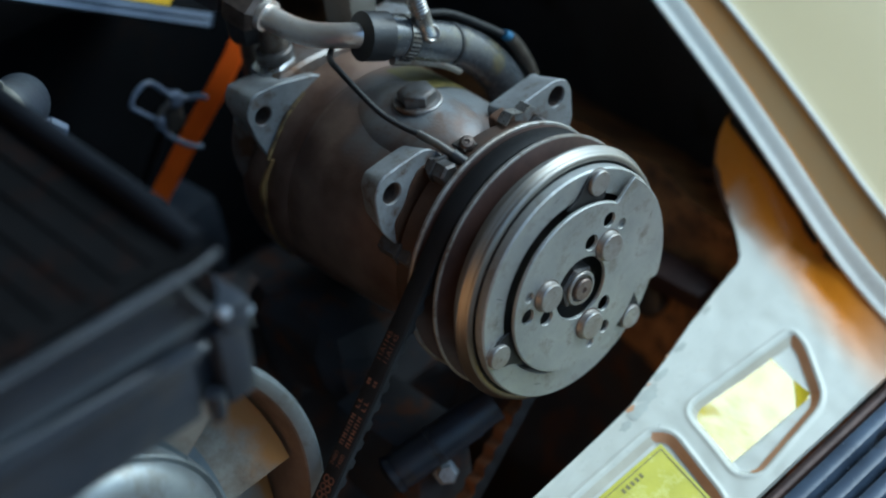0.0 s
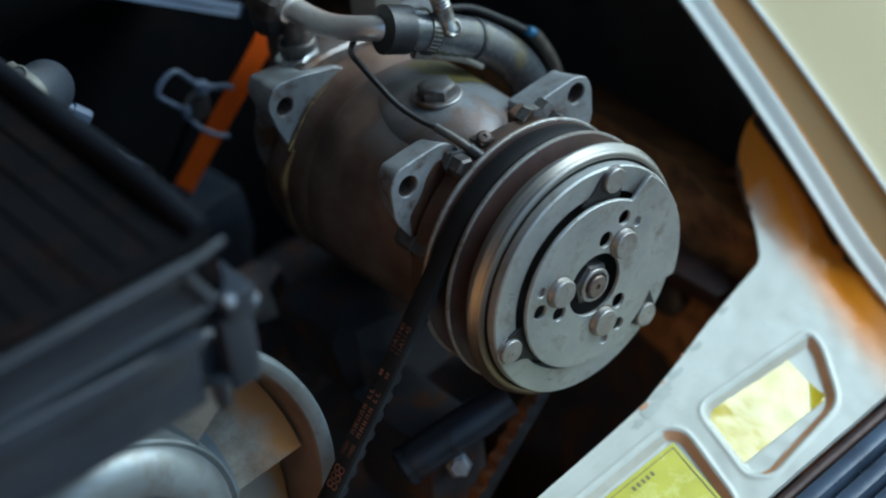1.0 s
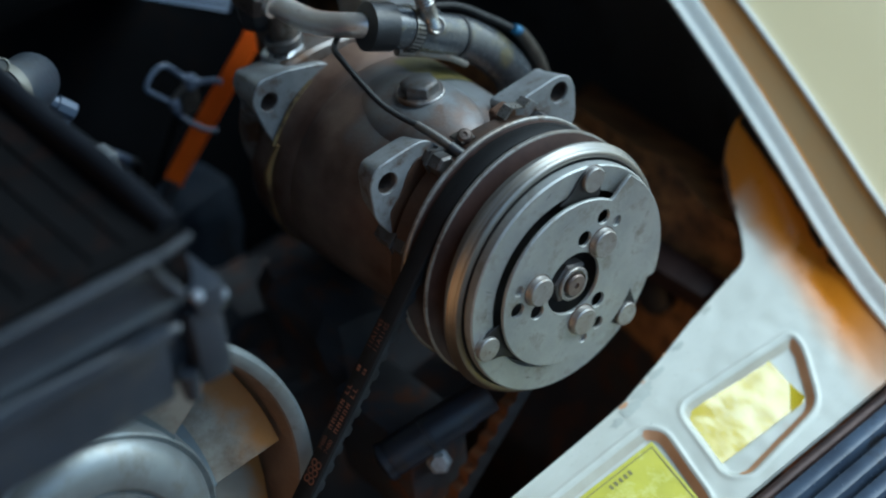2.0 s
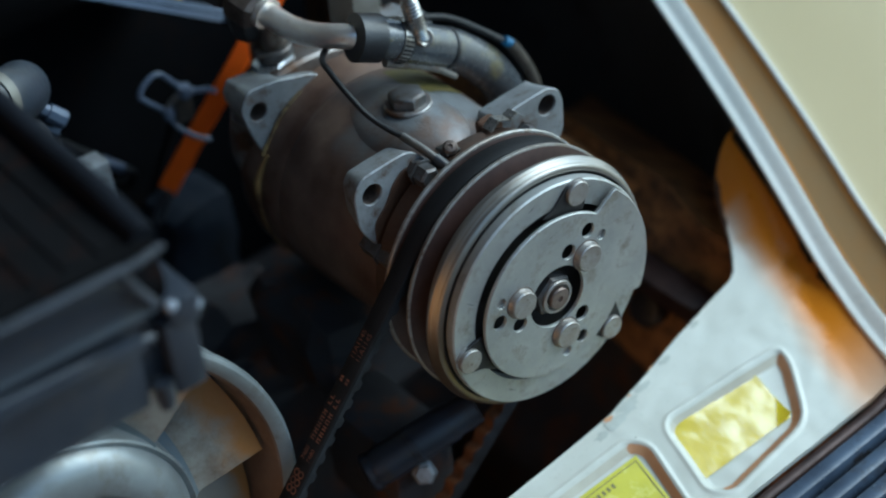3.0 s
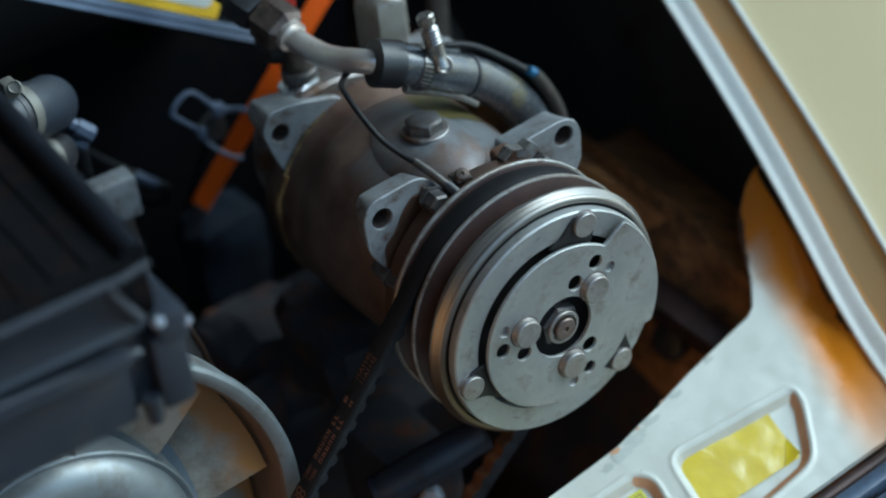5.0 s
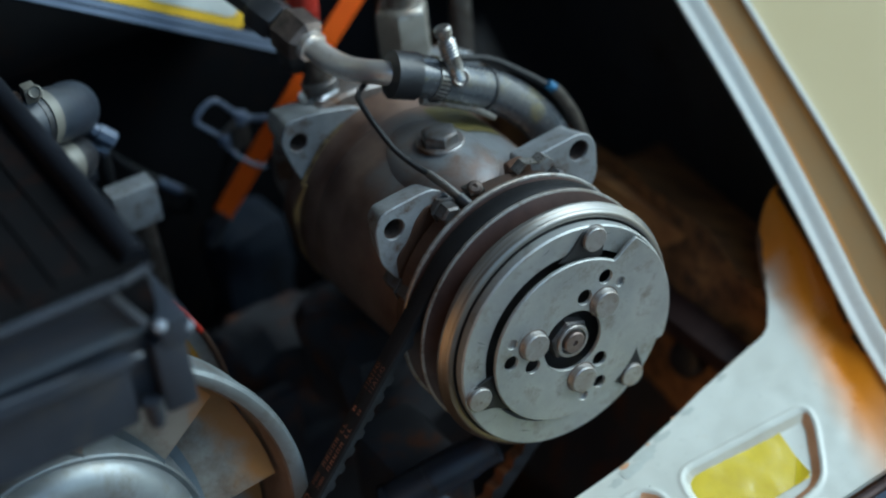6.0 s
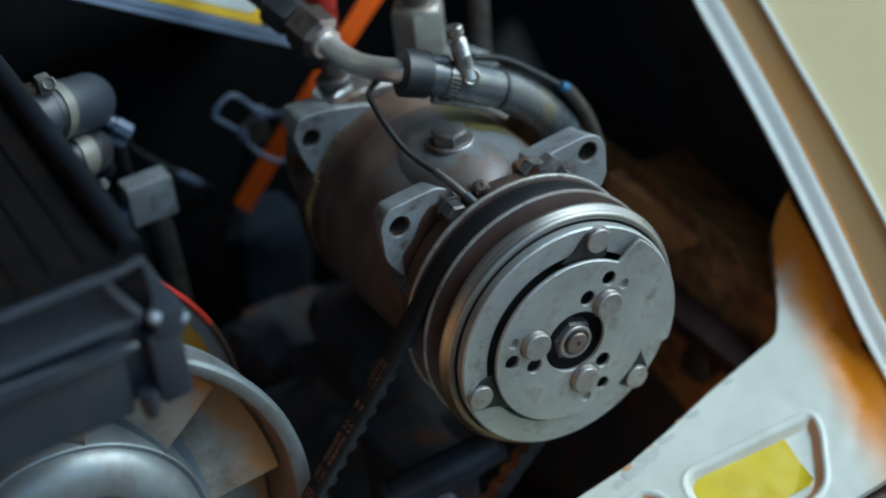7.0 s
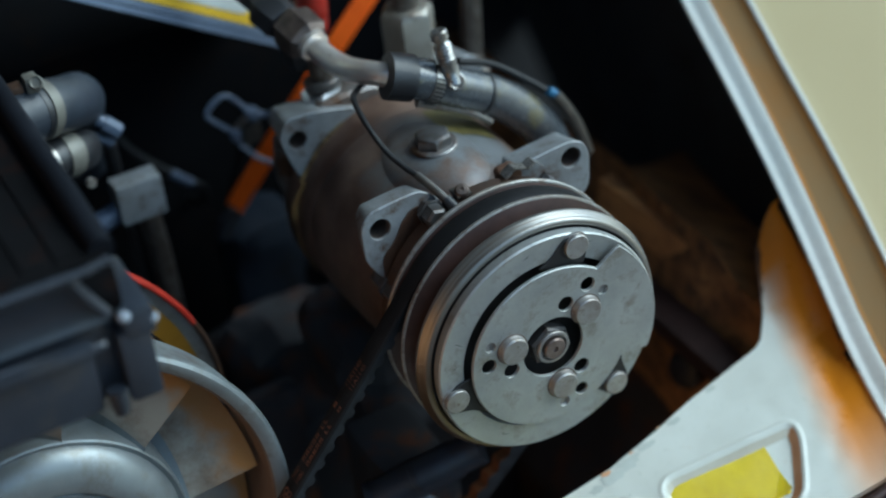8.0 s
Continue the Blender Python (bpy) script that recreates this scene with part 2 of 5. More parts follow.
M_BLADE = material("cream_fan_blade", (0.41, 0.38, 0.325), (0.29, 0.24, 0.19), 0.5, 0.1, 400, 9, dirt=(0.16, 0.105, 0.065), dirt_amount=0.38)
M_LINING = material("brown_ring_lining", (0.19, 0.125, 0.08), (0.10, 0.062, 0.042), 0.6, 0.1, 400, 30)
M_RED = material("red_paint", (0.36, 0.024, 0.012), (0.25, 0.018, 0.01), 0.45, 0.0, 400, 30, dirt=(0.06, 0.02, 0.012), dirt_amount=0.25)
M_OCHRE = material("ochre_grime", (0.34, 0.18, 0.010), (0.24, 0.11, 0.008), 0.5, 0.0)
M_FADED = material("faded_yellow_label", (0.15, 0.125, 0.03), (0.10, 0.085, 0.03), 0.5, 0.0)
M_ORANGE = material("orange_strap_plastic", (0.86, 0.135, 0.002), (0.78, 0.115, 0.002), 0.6, 0.0, 400, 40, bump=0.05, spec=0.2)
M_BOX = material("black_box_case", (0.012, 0.0125, 0.0145), (0.008, 0.0085, 0.010), 0.8, 0.0, 300, 15, dirt=(0.022, 0.014, 0.009), dirt_amount=0.25, spec=0.05)
M_BAYSHADE = material("bay_shade_black", (0.0062, 0.0066, 0.0078), (0.0045, 0.0048, 0.0056), 0.9, 0.0, 300, 15, dirt=(0.012, 0.0075, 0.0055), dirt_amount=0.25, spec=0.025)
M_BOXRIM = material("pale_blue_plastic", (0.19, 0.23, 0.31), (0.13, 0.16, 0.23), 0.4, 0.0)
M_LABELWHITE = material("white_label", (0.62, 0.64, 0.60), None, 0.5, 0.0)
M_LABELYELLOW = material("yellow_label", (0.80, 0.52, 0.02), None, 0.5, 0.0)
M_CLIP = material("grey_translucent_plastic", (0.13, 0.155, 0.215), (0.085, 0.10, 0.145), 0.3, 0.0)
M_GLINT = material("pale_corner_highlight", (0.27, 0.30, 0.35), None, 0.3, 0.0)
M_GREYHOSE = material("grey_coolant_hose", (0.028, 0.035, 0.049), (0.019, 0.023, 0.031), 0.45, 0.0)
M_CHROME = material("bright_plated_steel", (0.56, 0.58, 0.61), (0.36, 0.36, 0.37), 0.28, 0.75, 900, 60, dirt=(0.18, 0.13, 0.10), dirt_amount=0.2, bump=0.05, rough_vary=0.06)
M_CLAMP = material("hose_clamp_steel", (0.37, 0.37, 0.37), (0.24, 0.225, 0.20), 0.3, 0.8, 900, 120, dirt=(0.13, 0.08, 0.05), dirt_amount=0.2)
M_PLUG = material("dark_plug_steel", (0.115, 0.115, 0.118), (0.065, 0.06, 0.057), 0.42, 0.55, 700, 120, dirt=(0.065, 0.036, 0.02), dirt_amount=0.35)
M_SHADECHIP = material("brown_shade_and_chips", (0.47, 0.26, 0.13), (0.38, 0.19, 0.085), 0.6, 0.0, 300, 40)
M_WALLSHADE = material("beige_wall_shade_and_dirt", (0.44, 0.42, 0.34), (0.36, 0.33, 0.26), 0.6, 0.0, 300, 40)
M_RUST = material("orange_rust", (0.11, 0.052, 0.024), (0.06, 0.03, 0.016), 0.7, 0.0, 600, 90, bump=0.3)
M_BRASS = material("dull_warm_steel", (0.30, 0.285, 0.25), (0.21, 0.19, 0.16), 0.42, 0.6, 500, 40, dirt=(0.12, 0.08, 0.05), dirt_amount=0.3)
M_BAND = material("pale_clamp_band", (0.165, 0.16, 0.135), (0.115, 0.11, 0.095), 0.45, 0.2)
M_BAY = material("dark_engine_bay", (0.125, 0.128, 0.135), (0.09, 0.092, 0.097), 0.8, 0.0, 200, 9, dirt=(0.06, 0.05, 0.04), dirt_amount=0.3, spec=0.15)
M_FIREWALL = material("black_sound_felt", (0.045, 0.045, 0.048), (0.030, 0.030, 0.032), 0.9, 0.0, 300, 12, dirt=(0.050, 0.038, 0.030), dirt_amount=0.3, bump=0.3, spec=0.1)
M_BROWN = material("rusty_inner_wing", (0.60, 0.28, 0.085), (0.31, 0.135, 0.045), 0.75, 0.0, 200, 24, dirt=(0.06, 0.035, 0.02), dirt_amount=0.36)
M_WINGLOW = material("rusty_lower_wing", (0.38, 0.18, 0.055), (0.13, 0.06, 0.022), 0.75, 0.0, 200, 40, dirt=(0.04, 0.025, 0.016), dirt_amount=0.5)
M_STARTER = material("black_enamel", (0.020, 0.026, 0.040), (0.012, 0.015, 0.022), 0.42, 0.0, 400, 40, dirt=(0.02, 0.014, 0.01), dirt_amount=0.3, spec=0.4)
M_GRILLE = material("blue_grey_grille", (0.066, 0.088, 0.130), (0.038, 0.050, 0.076), 0.22, 0.0, 300, 30, dirt=(0.03, 0.026, 0.024), dirt_amount=0.3, spec=0.75)
M_WIRE = material("black_wire", (0.012, 0.012, 0.013), None, 0.5, 0.0, spec=0.25)
M_BLUE = material("blue_tape", (0.035, 0.13, 0.26), None, 0.4, 0.0)
M_SCREEN = material("brown_light_screen", (0.15, 0.105, 0.07), (0.10, 0.07, 0.048), 0.85, 0.0, 60, 2)
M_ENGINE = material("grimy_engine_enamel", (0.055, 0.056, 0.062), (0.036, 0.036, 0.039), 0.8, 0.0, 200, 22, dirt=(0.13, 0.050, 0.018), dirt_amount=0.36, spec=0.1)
M_COVER = material("blue_black_cover", (0.016, 0.021, 0.032), (0.010, 0.013, 0.019), 0.6, 0.0, 200, 30, dirt=(0.012, 0.010, 0.009), dirt_amount=0.4, spec=0.15)
M_BODY = material("brown_grey_casting", (0.180, 0.190, 0.200), (0.120, 0.116, 0.114), 0.45, 0.4, 700, 16, dirt=(0.085, 0.05, 0.031), dirt_amount=0.42, bump=0.3)
M_GROUND = material("workshop_floor", (0.16, 0.12, 0.09), (0.10, 0.08, 0.06), 0.8, 0.0, 60, 2)

tone_rim()
tint_body()
tint_blade_tips()
M_PEEL = material("weathered_grey_primer", (0.40, 0.415, 0.375), (0.33, 0.335, 0.295), 0.6, 0.0, 300, 60, dirt=(0.30, 0.24, 0.15), dirt_amount=0.15, bump=0.1)

# ---- building helpers (millimetres, y runs back along the compressor's axis) ----
S = 0.001


def finish(bm, smooth=35.0):
    bmesh.ops.recalc_face_normals(bm, faces=bm.faces)
    for f in bm.faces:
        f.smooth = True
    for e in bm.edges:
        if len(e.link_faces) == 2 and e.calc_face_angle(0) > radians(smooth):
            e.smooth = False
    for v in bm.verts:
        v.co *= S


def part(name, bm, mat, parent=None, label="", smooth=35.0):
    """Links a bmesh, drawn in millimetres, as one mesh object under a thing or a part."""
    finish(bm, smooth)
    me = bpy.data.meshes.new(name)
    bm.to_mesh(me)
    bm.free()
    me.materials.append(mat)
    ob = new(name, me)
    if parent:
        ob.parent = parent
    if label:
        ob["label"] = label
    return ob


def thing(name, label, category, group=""):
    ob = new(name)
    ob.empty_display_size = 0.02
    return tagged(ob, label, category, group)


def add_ring(bm, pts):
    return [bm.verts.new(p) for p in pts]


def bridge(bm, a, b, closed=True):
    n = len(a)
    for i in range(n if closed else n - 1):
        j = (i + 1) % n
        try:
            bm.faces.new((a[i], a[j], b[j], b[i]))
        except ValueError:
            pass


def lathe(profile, centre=(0, 0, 0), axis="y", n=96, bm=None, caps=True):
    """Turns (along, radius) pairs about an axis through centre."""
    bm = bm or bmesh.new()
    rings = []
    for along, r in profile:
        ring = []
        for i in range(n):
            a = 2 * math.pi * i / n
            u, v = max(r, 0.01) * math.cos(a), max(r, 0.01) * math.sin(a)
            p = {"y": (u, along, v), "x": (along, u, v), "z": (u, v, along)}[axis]
            ring.append((p[0] + centre[0], p[1] + centre[1], p[2] + centre[2]))
        rings.append(add_ring(bm, ring))
    for a, b in zip(rings, rings[1:]):
        bridge(bm, a, b)
    for ring in (rings[0], rings[-1]) if caps else ():
        try:
            bm.faces.new(ring)
        except ValueError:
            pass
    return bm


def spline(points, steps=10):
    """A smooth line through points (Catmull-Rom)."""
    p = [Vector(q) for q in points]
    p = [2 * p[0] - p[1]] + p + [2 * p[-1] - p[-2]]
    out = []
    for i in range(1, len(p) - 2):
        for k in range(steps):
            t = k / steps
            a, b, c, d = p[i - 1], p[i], p[i + 1], p[i + 2]
            out.append(0.5 * (2 * b + (c - a) * t + (2 * a - 5 * b + 4 * c - d) * t * t + (3 * b - a - 3 * c + d) * t ** 3))
    out.append(p[-2].copy())
    return out


def tube(points, radius, n=20, bm=None, steps=10, caps=True, smooth=True):
    """A round tube along points; radius is a number or a function of 0..1."""
    bm = bm or bmesh.new()
    line = spline(points, steps) if smooth else [Vector(q) for q in points]
    up, rings = None, []
    for i, q in enumerate(line):
        d = (line[min(i + 1, len(line) - 1)] - line[max(i - 1, 0)]).normalized()
        if up is None:
            up = d.orthogonal().normalized()
        up = (up - d * up.dot(d)).normalized()
        side = d.cross(up)
        r = radius(i / (len(line) - 1)) if callable(radius) else radius
        rings.append(add_ring(bm, [q + r * (math.cos(2 * math.pi * k / n) * up + math.sin(2 * math.pi * k / n) * side) for k in range(n)]))
    for a, b in zip(rings, rings[1:]):
        bridge(bm, a, b)
    if caps:
        bm.faces.new(rings[0])
        bm.faces.new(rings[-1])
    return bm


def frame_of(axis):
    d = Vector(axis).normalized()
    up = Vector((0, 0, 1)) if abs(d.z) < 0.9 else Vector((1, 0, 0))
    side = d.cross(up).normalized()
    return d, side, side.cross(d)


def prism(centre, axis, profile, sides=6, turn=0.0, bm=None):
    """A prism or turned piece along any axis: (along, radius) pairs."""
    bm = bm or bmesh.new()
    d, s, u = frame_of(axis)
    c, rings = Vector(centre), []
    for along, r in profile:
        rings.append(add_ring(bm, [c + d * along + r * (math.cos(2 * math.pi * k / sides + turn) * s + math.sin(2 * math.pi * k / sides + turn) * u) for k in range(sides)]))
    for a, b in zip(rings, rings[1:]):
        bridge(bm, a, b)
    bm.faces.new(rings[0])
    bm.faces.new(rings[-1])
    return bm


def box(x0, x1, y0, y1, z0, z1, bevel=1.0, bm=None, m=None):
    bm = bm or bmesh.new()
    r = bmesh.ops.create_cube(bm, size=1.0)
    for v in r["verts"]:
        v.co = Vector(((x0 + x1) / 2 + v.co.x * (x1 - x0), (y0 + y1) / 2 + v.co.y * (y1 - y0), (z0 + z1) / 2 + v.co.z * (z1 - z0)))
        if m:
            v.co = m @ v.co
    if bevel:
        edges = list({e for v in r["verts"] for e in v.link_edges})
        bmesh.ops.bevel(bm, geom=edges, offset=bevel, segments=2, affect="EDGES", profile=0.6)
    return bm


def lumpy(x0, x1, y0, y1, z0, z1, bevel, swell, seed, cell=14.0):
    """A rough casting: a block whose faces are cut up, rounded and swollen unevenly."""
    bm = box(x0, x1, y0, y1, z0, z1, bevel)
    for axis, lo, hi in ((0, x0, x1), (1, y0, y1), (2, z0, z1)):
        n = int((hi - lo) / cell)
        normal = Vector([1.0 if k == axis else 0.0 for k in range(3)])
        for k in range(1, n):
            bmesh.ops.bisect_plane(bm, geom=bm.verts[:] + bm.edges[:] + bm.faces[:], plane_co=normal * (lo + (hi - lo) * k / n), plane_no=normal)
    for v in bm.verts:
        q = v.co * 0.028 + Vector((seed, 0, 0))
        v.co += swell * (noise.noise_vector(q) + 0.45 * noise.noise_vector(q * 2.7))
    return bm


def rounded(points, radius, steps=4):
    """A polygon's corners rounded."""
    out, n = [], len(points)
    for i in range(n):
        p, a, b = Vector(points[i]), Vector(points[i - 1]), Vector(points[(i + 1) % n])
        r = radius[i] if isinstance(radius, (list, tuple)) else radius
        da, db = (a - p), (b - p)
        r = min(r, da.length * 0.45, db.length * 0.45)
        s, e = p + da.normalized() * r, p + db.normalized() * r
        for k in range(steps + 1):
            t = k / steps
            out.append(s * (1 - t) ** 2 + 2 * p * t * (1 - t) + e * t * t)
    return out


def shrink(poly, d):
    """Moves a polygon's outline inwards by d along its corners' normals."""
    n, out = len(poly), []
    area = sum(poly[i - 1][0] * poly[i][1] - poly[i][0] * poly[i - 1][1] for i in range(n))
    sgn = 1 if area > 0 else -1
    for i in range(n):
        t = (Vector(poly[(i + 1) % n]) - Vector(poly[i - 1])).normalized()
        out.append(Vector(poly[i]) + sgn * d * Vector((-t.y, t.x)))
    return out


def circle2(cx, cy, r, n=24):
    return [Vector((cx + r * math.cos(2 * math.pi * k / n), cy + r * math.sin(2 * math.pi * k / n))) for k in range(n)]


def plate(outline, holes, front, back, chamfer=0.6, taper=0.0):
    """A plate across the y axis, cut out of (x, z) outlines, with open holes and a chamfered front edge."""
    bm = bmesh.new()

    def loop(poly, y):
        return [bm.verts.new((p[0], y, p[1])) for p in poly]

    tops, backs = [], []
    for k, poly in enumerate([outline] + holes):
        inner = shrink(poly, chamfer if k == 0 else -chamfer * 0.6)
        t, m, b = loop(inner, front), loop(poly, front + chamfer), loop(shrink(poly, taper) if k == 0 and taper else poly, back)
        tops.append(t), backs.append(b)
        bridge(bm, t, m)
        bridge(bm, m, b)
    for loops in (tops, backs):
        edges = []
        for vs in loops:
            for i in range(len(vs)):
                edges.append(bm.edges.get((vs[i - 1], vs[i])) or bm.edges.new((vs[i - 1], vs[i])))
        bmesh.ops.triangle_fill(bm, use_beauty=True, use_dissolve=False, edges=edges)
    return bm


def polar(r, deg):
    return Vector((r * math.cos(radians(deg)), r * math.sin(radians(deg))))


def smoothstep(a, b, x):
    t = min(1.0, max(0.0, (x - a) / (b - a)))
    return t * t * (3 - 2 * t)

# ---- the bay that closes the place ----


def structure(name, bm, mat, label, smooth=35.0):
    return tagged(part(name, bm, mat, None, label, smooth), kind="structure")


structure("ground", box(-3000, 3000, -3000, 3000, -720, -700, 0), M_GROUND, "grey-brown workshop floor under the car")
# Unseen wall added only to hold back sky light from the left.
structure("sky_screen_left", box(-1900, -1800, -3000, 3000, -700, 2500, 0), M_SCREEN, "unseen brown screen that blocks the sky from the left")
# Unseen roof added overhead; its edge decides when the foil catches glare.
structure("sky_screen_top", box(-1900, 1060, -1300, 3000, 2500, 2600, 0), M_SCREEN, "unseen brown screen overhead, open towards the light")
structure("floor", box(-520, 430, -60, 620, -330, -320, 0), M_ENGINE, "dark grimy underside of the engine bay")
structure("wall_back", box(-520, 430, 600, 615, -330, 420, 0), M_FIREWALL, "dark firewall behind the engine")
structure("wall_left", box(-520, -505, 120, 600, -330, 200, 0), M_BAY, "dark inner wing of the engine bay")


def inner_wing(first, last):
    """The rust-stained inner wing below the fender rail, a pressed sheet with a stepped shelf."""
    bm = bmesh.new()
    rows = []
    for i in range(49):
        y = -60 + 660 * i / 48
        row = []
        for j in range(first, last):
            t = j / 39
            x = 142 - 22 * smoothstep(0.05, 0.35, t) - 45 * smoothstep(0.55, 0.75, t) + 2.5 * math.sin(y * 0.045 + t * 5)
            top = -98 + 34 * smoothstep(2, 34, y) + 21 * smoothstep(48, 84, y)
            row.append(bm.verts.new((x, y, top - (320 + top) * t)))
        rows.append(row)
    for a, b in zip(rows, rows[1:]):
        bridge(bm, a, b, False)
    return bm


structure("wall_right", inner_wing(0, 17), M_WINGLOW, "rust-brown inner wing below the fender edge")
structure("wall_right", inner_wing(16, 40), M_ENGINE, "near-black lower inner wing")


def wing_shelf():
    """The wing's upper shelf: a dented sheet that slopes down and outwards, with a turned-down inner edge."""
    a, b, c, d = Vector((150, 30, -66)), Vector((128, 165, -46)), Vector((240, 246, -116)), Vector((186, 60, -74))
    bm = bmesh.new()
    rows = []
    for i in range(25):
        u = i / 24
        row = []
        for j in range(21):
            v = j / 20
            p = (a * (1 - u) + b * u) * (1 - v) + (d * (1 - u) + c * u) * v
            p.z += 2.6 * noise.noise(p * 0.035) + 3.0 * math.sin(math.pi * u) * math.sin(math.pi * v)
            row.append(bm.verts.new(p))
        low = row[0].co
        row.insert(0, bm.verts.new((low.x + 1.5, low.y, low.z - 26)))
        rows.append(row)
    for r, q in zip(rows, rows[1:]):
        bridge(bm, r, q, False)
    back = [bm.verts.new((v.co.x, v.co.y + 2, v.co.z - 14)) for v in rows[-1]]
    bridge(bm, rows[-1], back, False)
    return bm


structure("wing_shelf", wing_shelf(), M_BROWN, "rust-brown sloping shelf of the inner wing")
# Bar added for a dark band across the wing.
wingbar = thing("brace", "dark brown bar across the inner wing", "brace")
part("bar", box(112, 132, 26, 150, -101, -89, 3), M_GROOVE, wingbar)
grommet = thing("grommet", "round black rubber grommet in the inner wing", "grommet")
part("plug", prism((119, 68, -116), (-0.9, -0.2, 0.3), [(-6, 11), (2, 11), (4, 9.5), (5, 6)], 28), M_RUBBER, grommet)
# Out of view; placed to block sky light from behind the bay as well.
structure("bonnet", box(-620, 700, -6, 6, 0, 1150, 3, m=Matrix.Translation((0, 600, 120)) @ Matrix.Rotation(radians(6), 4, "X")), M_FIREWALL, "raised bonnet, dark on its inner side")

# ---- the cream front panel with its pressed pockets ----
POCKET_A = [(35.5, -31), (109, -37), (107, -46), (90, -72), (37, -77), (28.5, -70)]
POCKET_B = [(-62, -29), (16, -28.5), (22, -36), (14, -78), (-68, -82)]
POCKET_DEEP = 3.6


def panel_z(x, y):
    return -75.1 + 0.1056 * x + 0.2911 * y


def inside_distance(poly, x, y):
    """Distance from (x, y) to a polygon's outline, positive inside it."""
    best, inside, n = 1e9, False, len(poly)
    for i in range(n):
        (ax, ay), (bx, by) = poly[i - 1], poly[i]
        dx, dy = bx - ax, by - ay
        t = max(0, min(1, ((x - ax) * dx + (y - ay) * dy) / (dx * dx + dy * dy)))
        best = min(best, math.hypot(x - ax - t * dx, y - ay - t * dy))
        if (ay > y) != (by > y) and x < ax + (y - ay) / (by - ay) * dx:
            inside = not inside
    return best if inside else -best


POCKETS = [[tuple(p) for p in rounded(q, 9, 4)] for q in (POCKET_A, POCKET_B)]


def panel_height(x, y):
    z = panel_z(x, y)
    w = x - (134 + 0.22 * (y + 30))
    rise = max(0.0, 0.43 * y + 2.0)
    # below the tip the sheet sweeps up into the fender's rail
    edge_x, edge_z = 169.5 + 0.124 * (y - 112), 34.7 + 0.66 * (y - 112) + 0.0036 * min(0.0, y + 18) ** 2
    climb = max(0.0, edge_z - z - 3.4) * smoothstep(edge_x - 15, edge_x + 3, x) * smoothstep(-16, -38, y)
    z += climb
    z += rise * smoothstep(-8, 16, w) + 2.5 * smoothstep(0, 25, w)
    for poly in POCKETS:
        d = inside_distance(poly, x, y)
        z -= POCKET_DEEP * smoothstep(-0.8, 4.8, d) - 0.7 * math.exp(-((d + 1.2) / 1.1) ** 2)
    z += 0.6 * noise.noise(Vector((x * 0.03, y * 0.03, 0))) + 0.25 * noise.noise(Vector((x * 0.11, y * 0.11, 4)))
    return z


def rear_edge(y):
    """Where the panel ends towards the engine, as x for each y."""
    line = [(-90, -420), (-20, -150), (-16.0, -50), (-13.2, 18), (-8.6, 42), (-2.2, 72), (2.6, 99), (5.5, 119), (9, 124.6), (22, 135.5), (38, 145), (46, 149.5), (49, 151.5), (51, 153.5), (52.4, 156.5), (53.4, 160), (53.8, 164)]
    for (y0, x0), (y1, x1) in zip(line, line[1:]):
        if y <= y1:
            t = (y - y0) / (y1 - y0)
            return x0 + (x1 - x0) * t
    return 175


def front_panel():
    bm = bmesh.new()
    ys = [-83.5 + 0.85 * i for i in range(169)]
    rows, nu = [], 460
    for y in ys:
        x0 = -160 if y < -20 else rear_edge(y)
        if y < -11:
            x0 = max(-160, rear_edge(y) if y > -20 else -160)
        x1 = 240
        x0 += (1.0 * noise.noise(Vector((y * 0.25, 3.1, 0))) + 1.4 * max(0.0, noise.noise(Vector((y * 0.7, 9.1, 0))))) * smoothstep(48, 38, y)
        rows.append([(x0 + (x1 - x0) * (j / (nu - 1)), y) for j in range(nu)])
    verts = [[bm.verts.new((x, y, panel_height(x, y))) for x, y in row] for row in rows]
    for a, b in zip(verts, verts[1:]):
        limit = 240 if a[0].co.y < -36 else np.interp(a[0].co.y, (-36, -30, -20, -9, 0, 10, 20, 50), (150.8, 151, 153.3, 157, 159.8, 162, 163.4, 165))
        k = sum(1 for v in a if v.co.x <= limit)
        bridge(bm, a[:k], b[:k], False)
    bmesh.ops.delete(bm, geom=[v for v in bm.verts if not v.link_faces and v not in verts[0]], context="VERTS")
    verts = [[v for v in row if v.is_valid] for row in verts]
    # returned edges: a short downturned lip all round gives the sheet its thickness
    front = verts[0]
    low = [bm.verts.new((v.co.x, v.co.y + 0.4, v.co.z - 3.5)) for v in front]
    bridge(bm, front, low, False)
    rear = [r[0] for r in verts if r and r[0].link_faces]
    lowr = [bm.verts.new((v.co.x - 0.6, v.co.y + 0.8, v.co.z - 3.2)) for v in rear]
    bridge(bm, rear, lowr, False)
    return bm


panel = structure("front_panel", front_panel(), M_PANEL, "cream-white painted front panel with pressed pockets and chipped edge", 50)


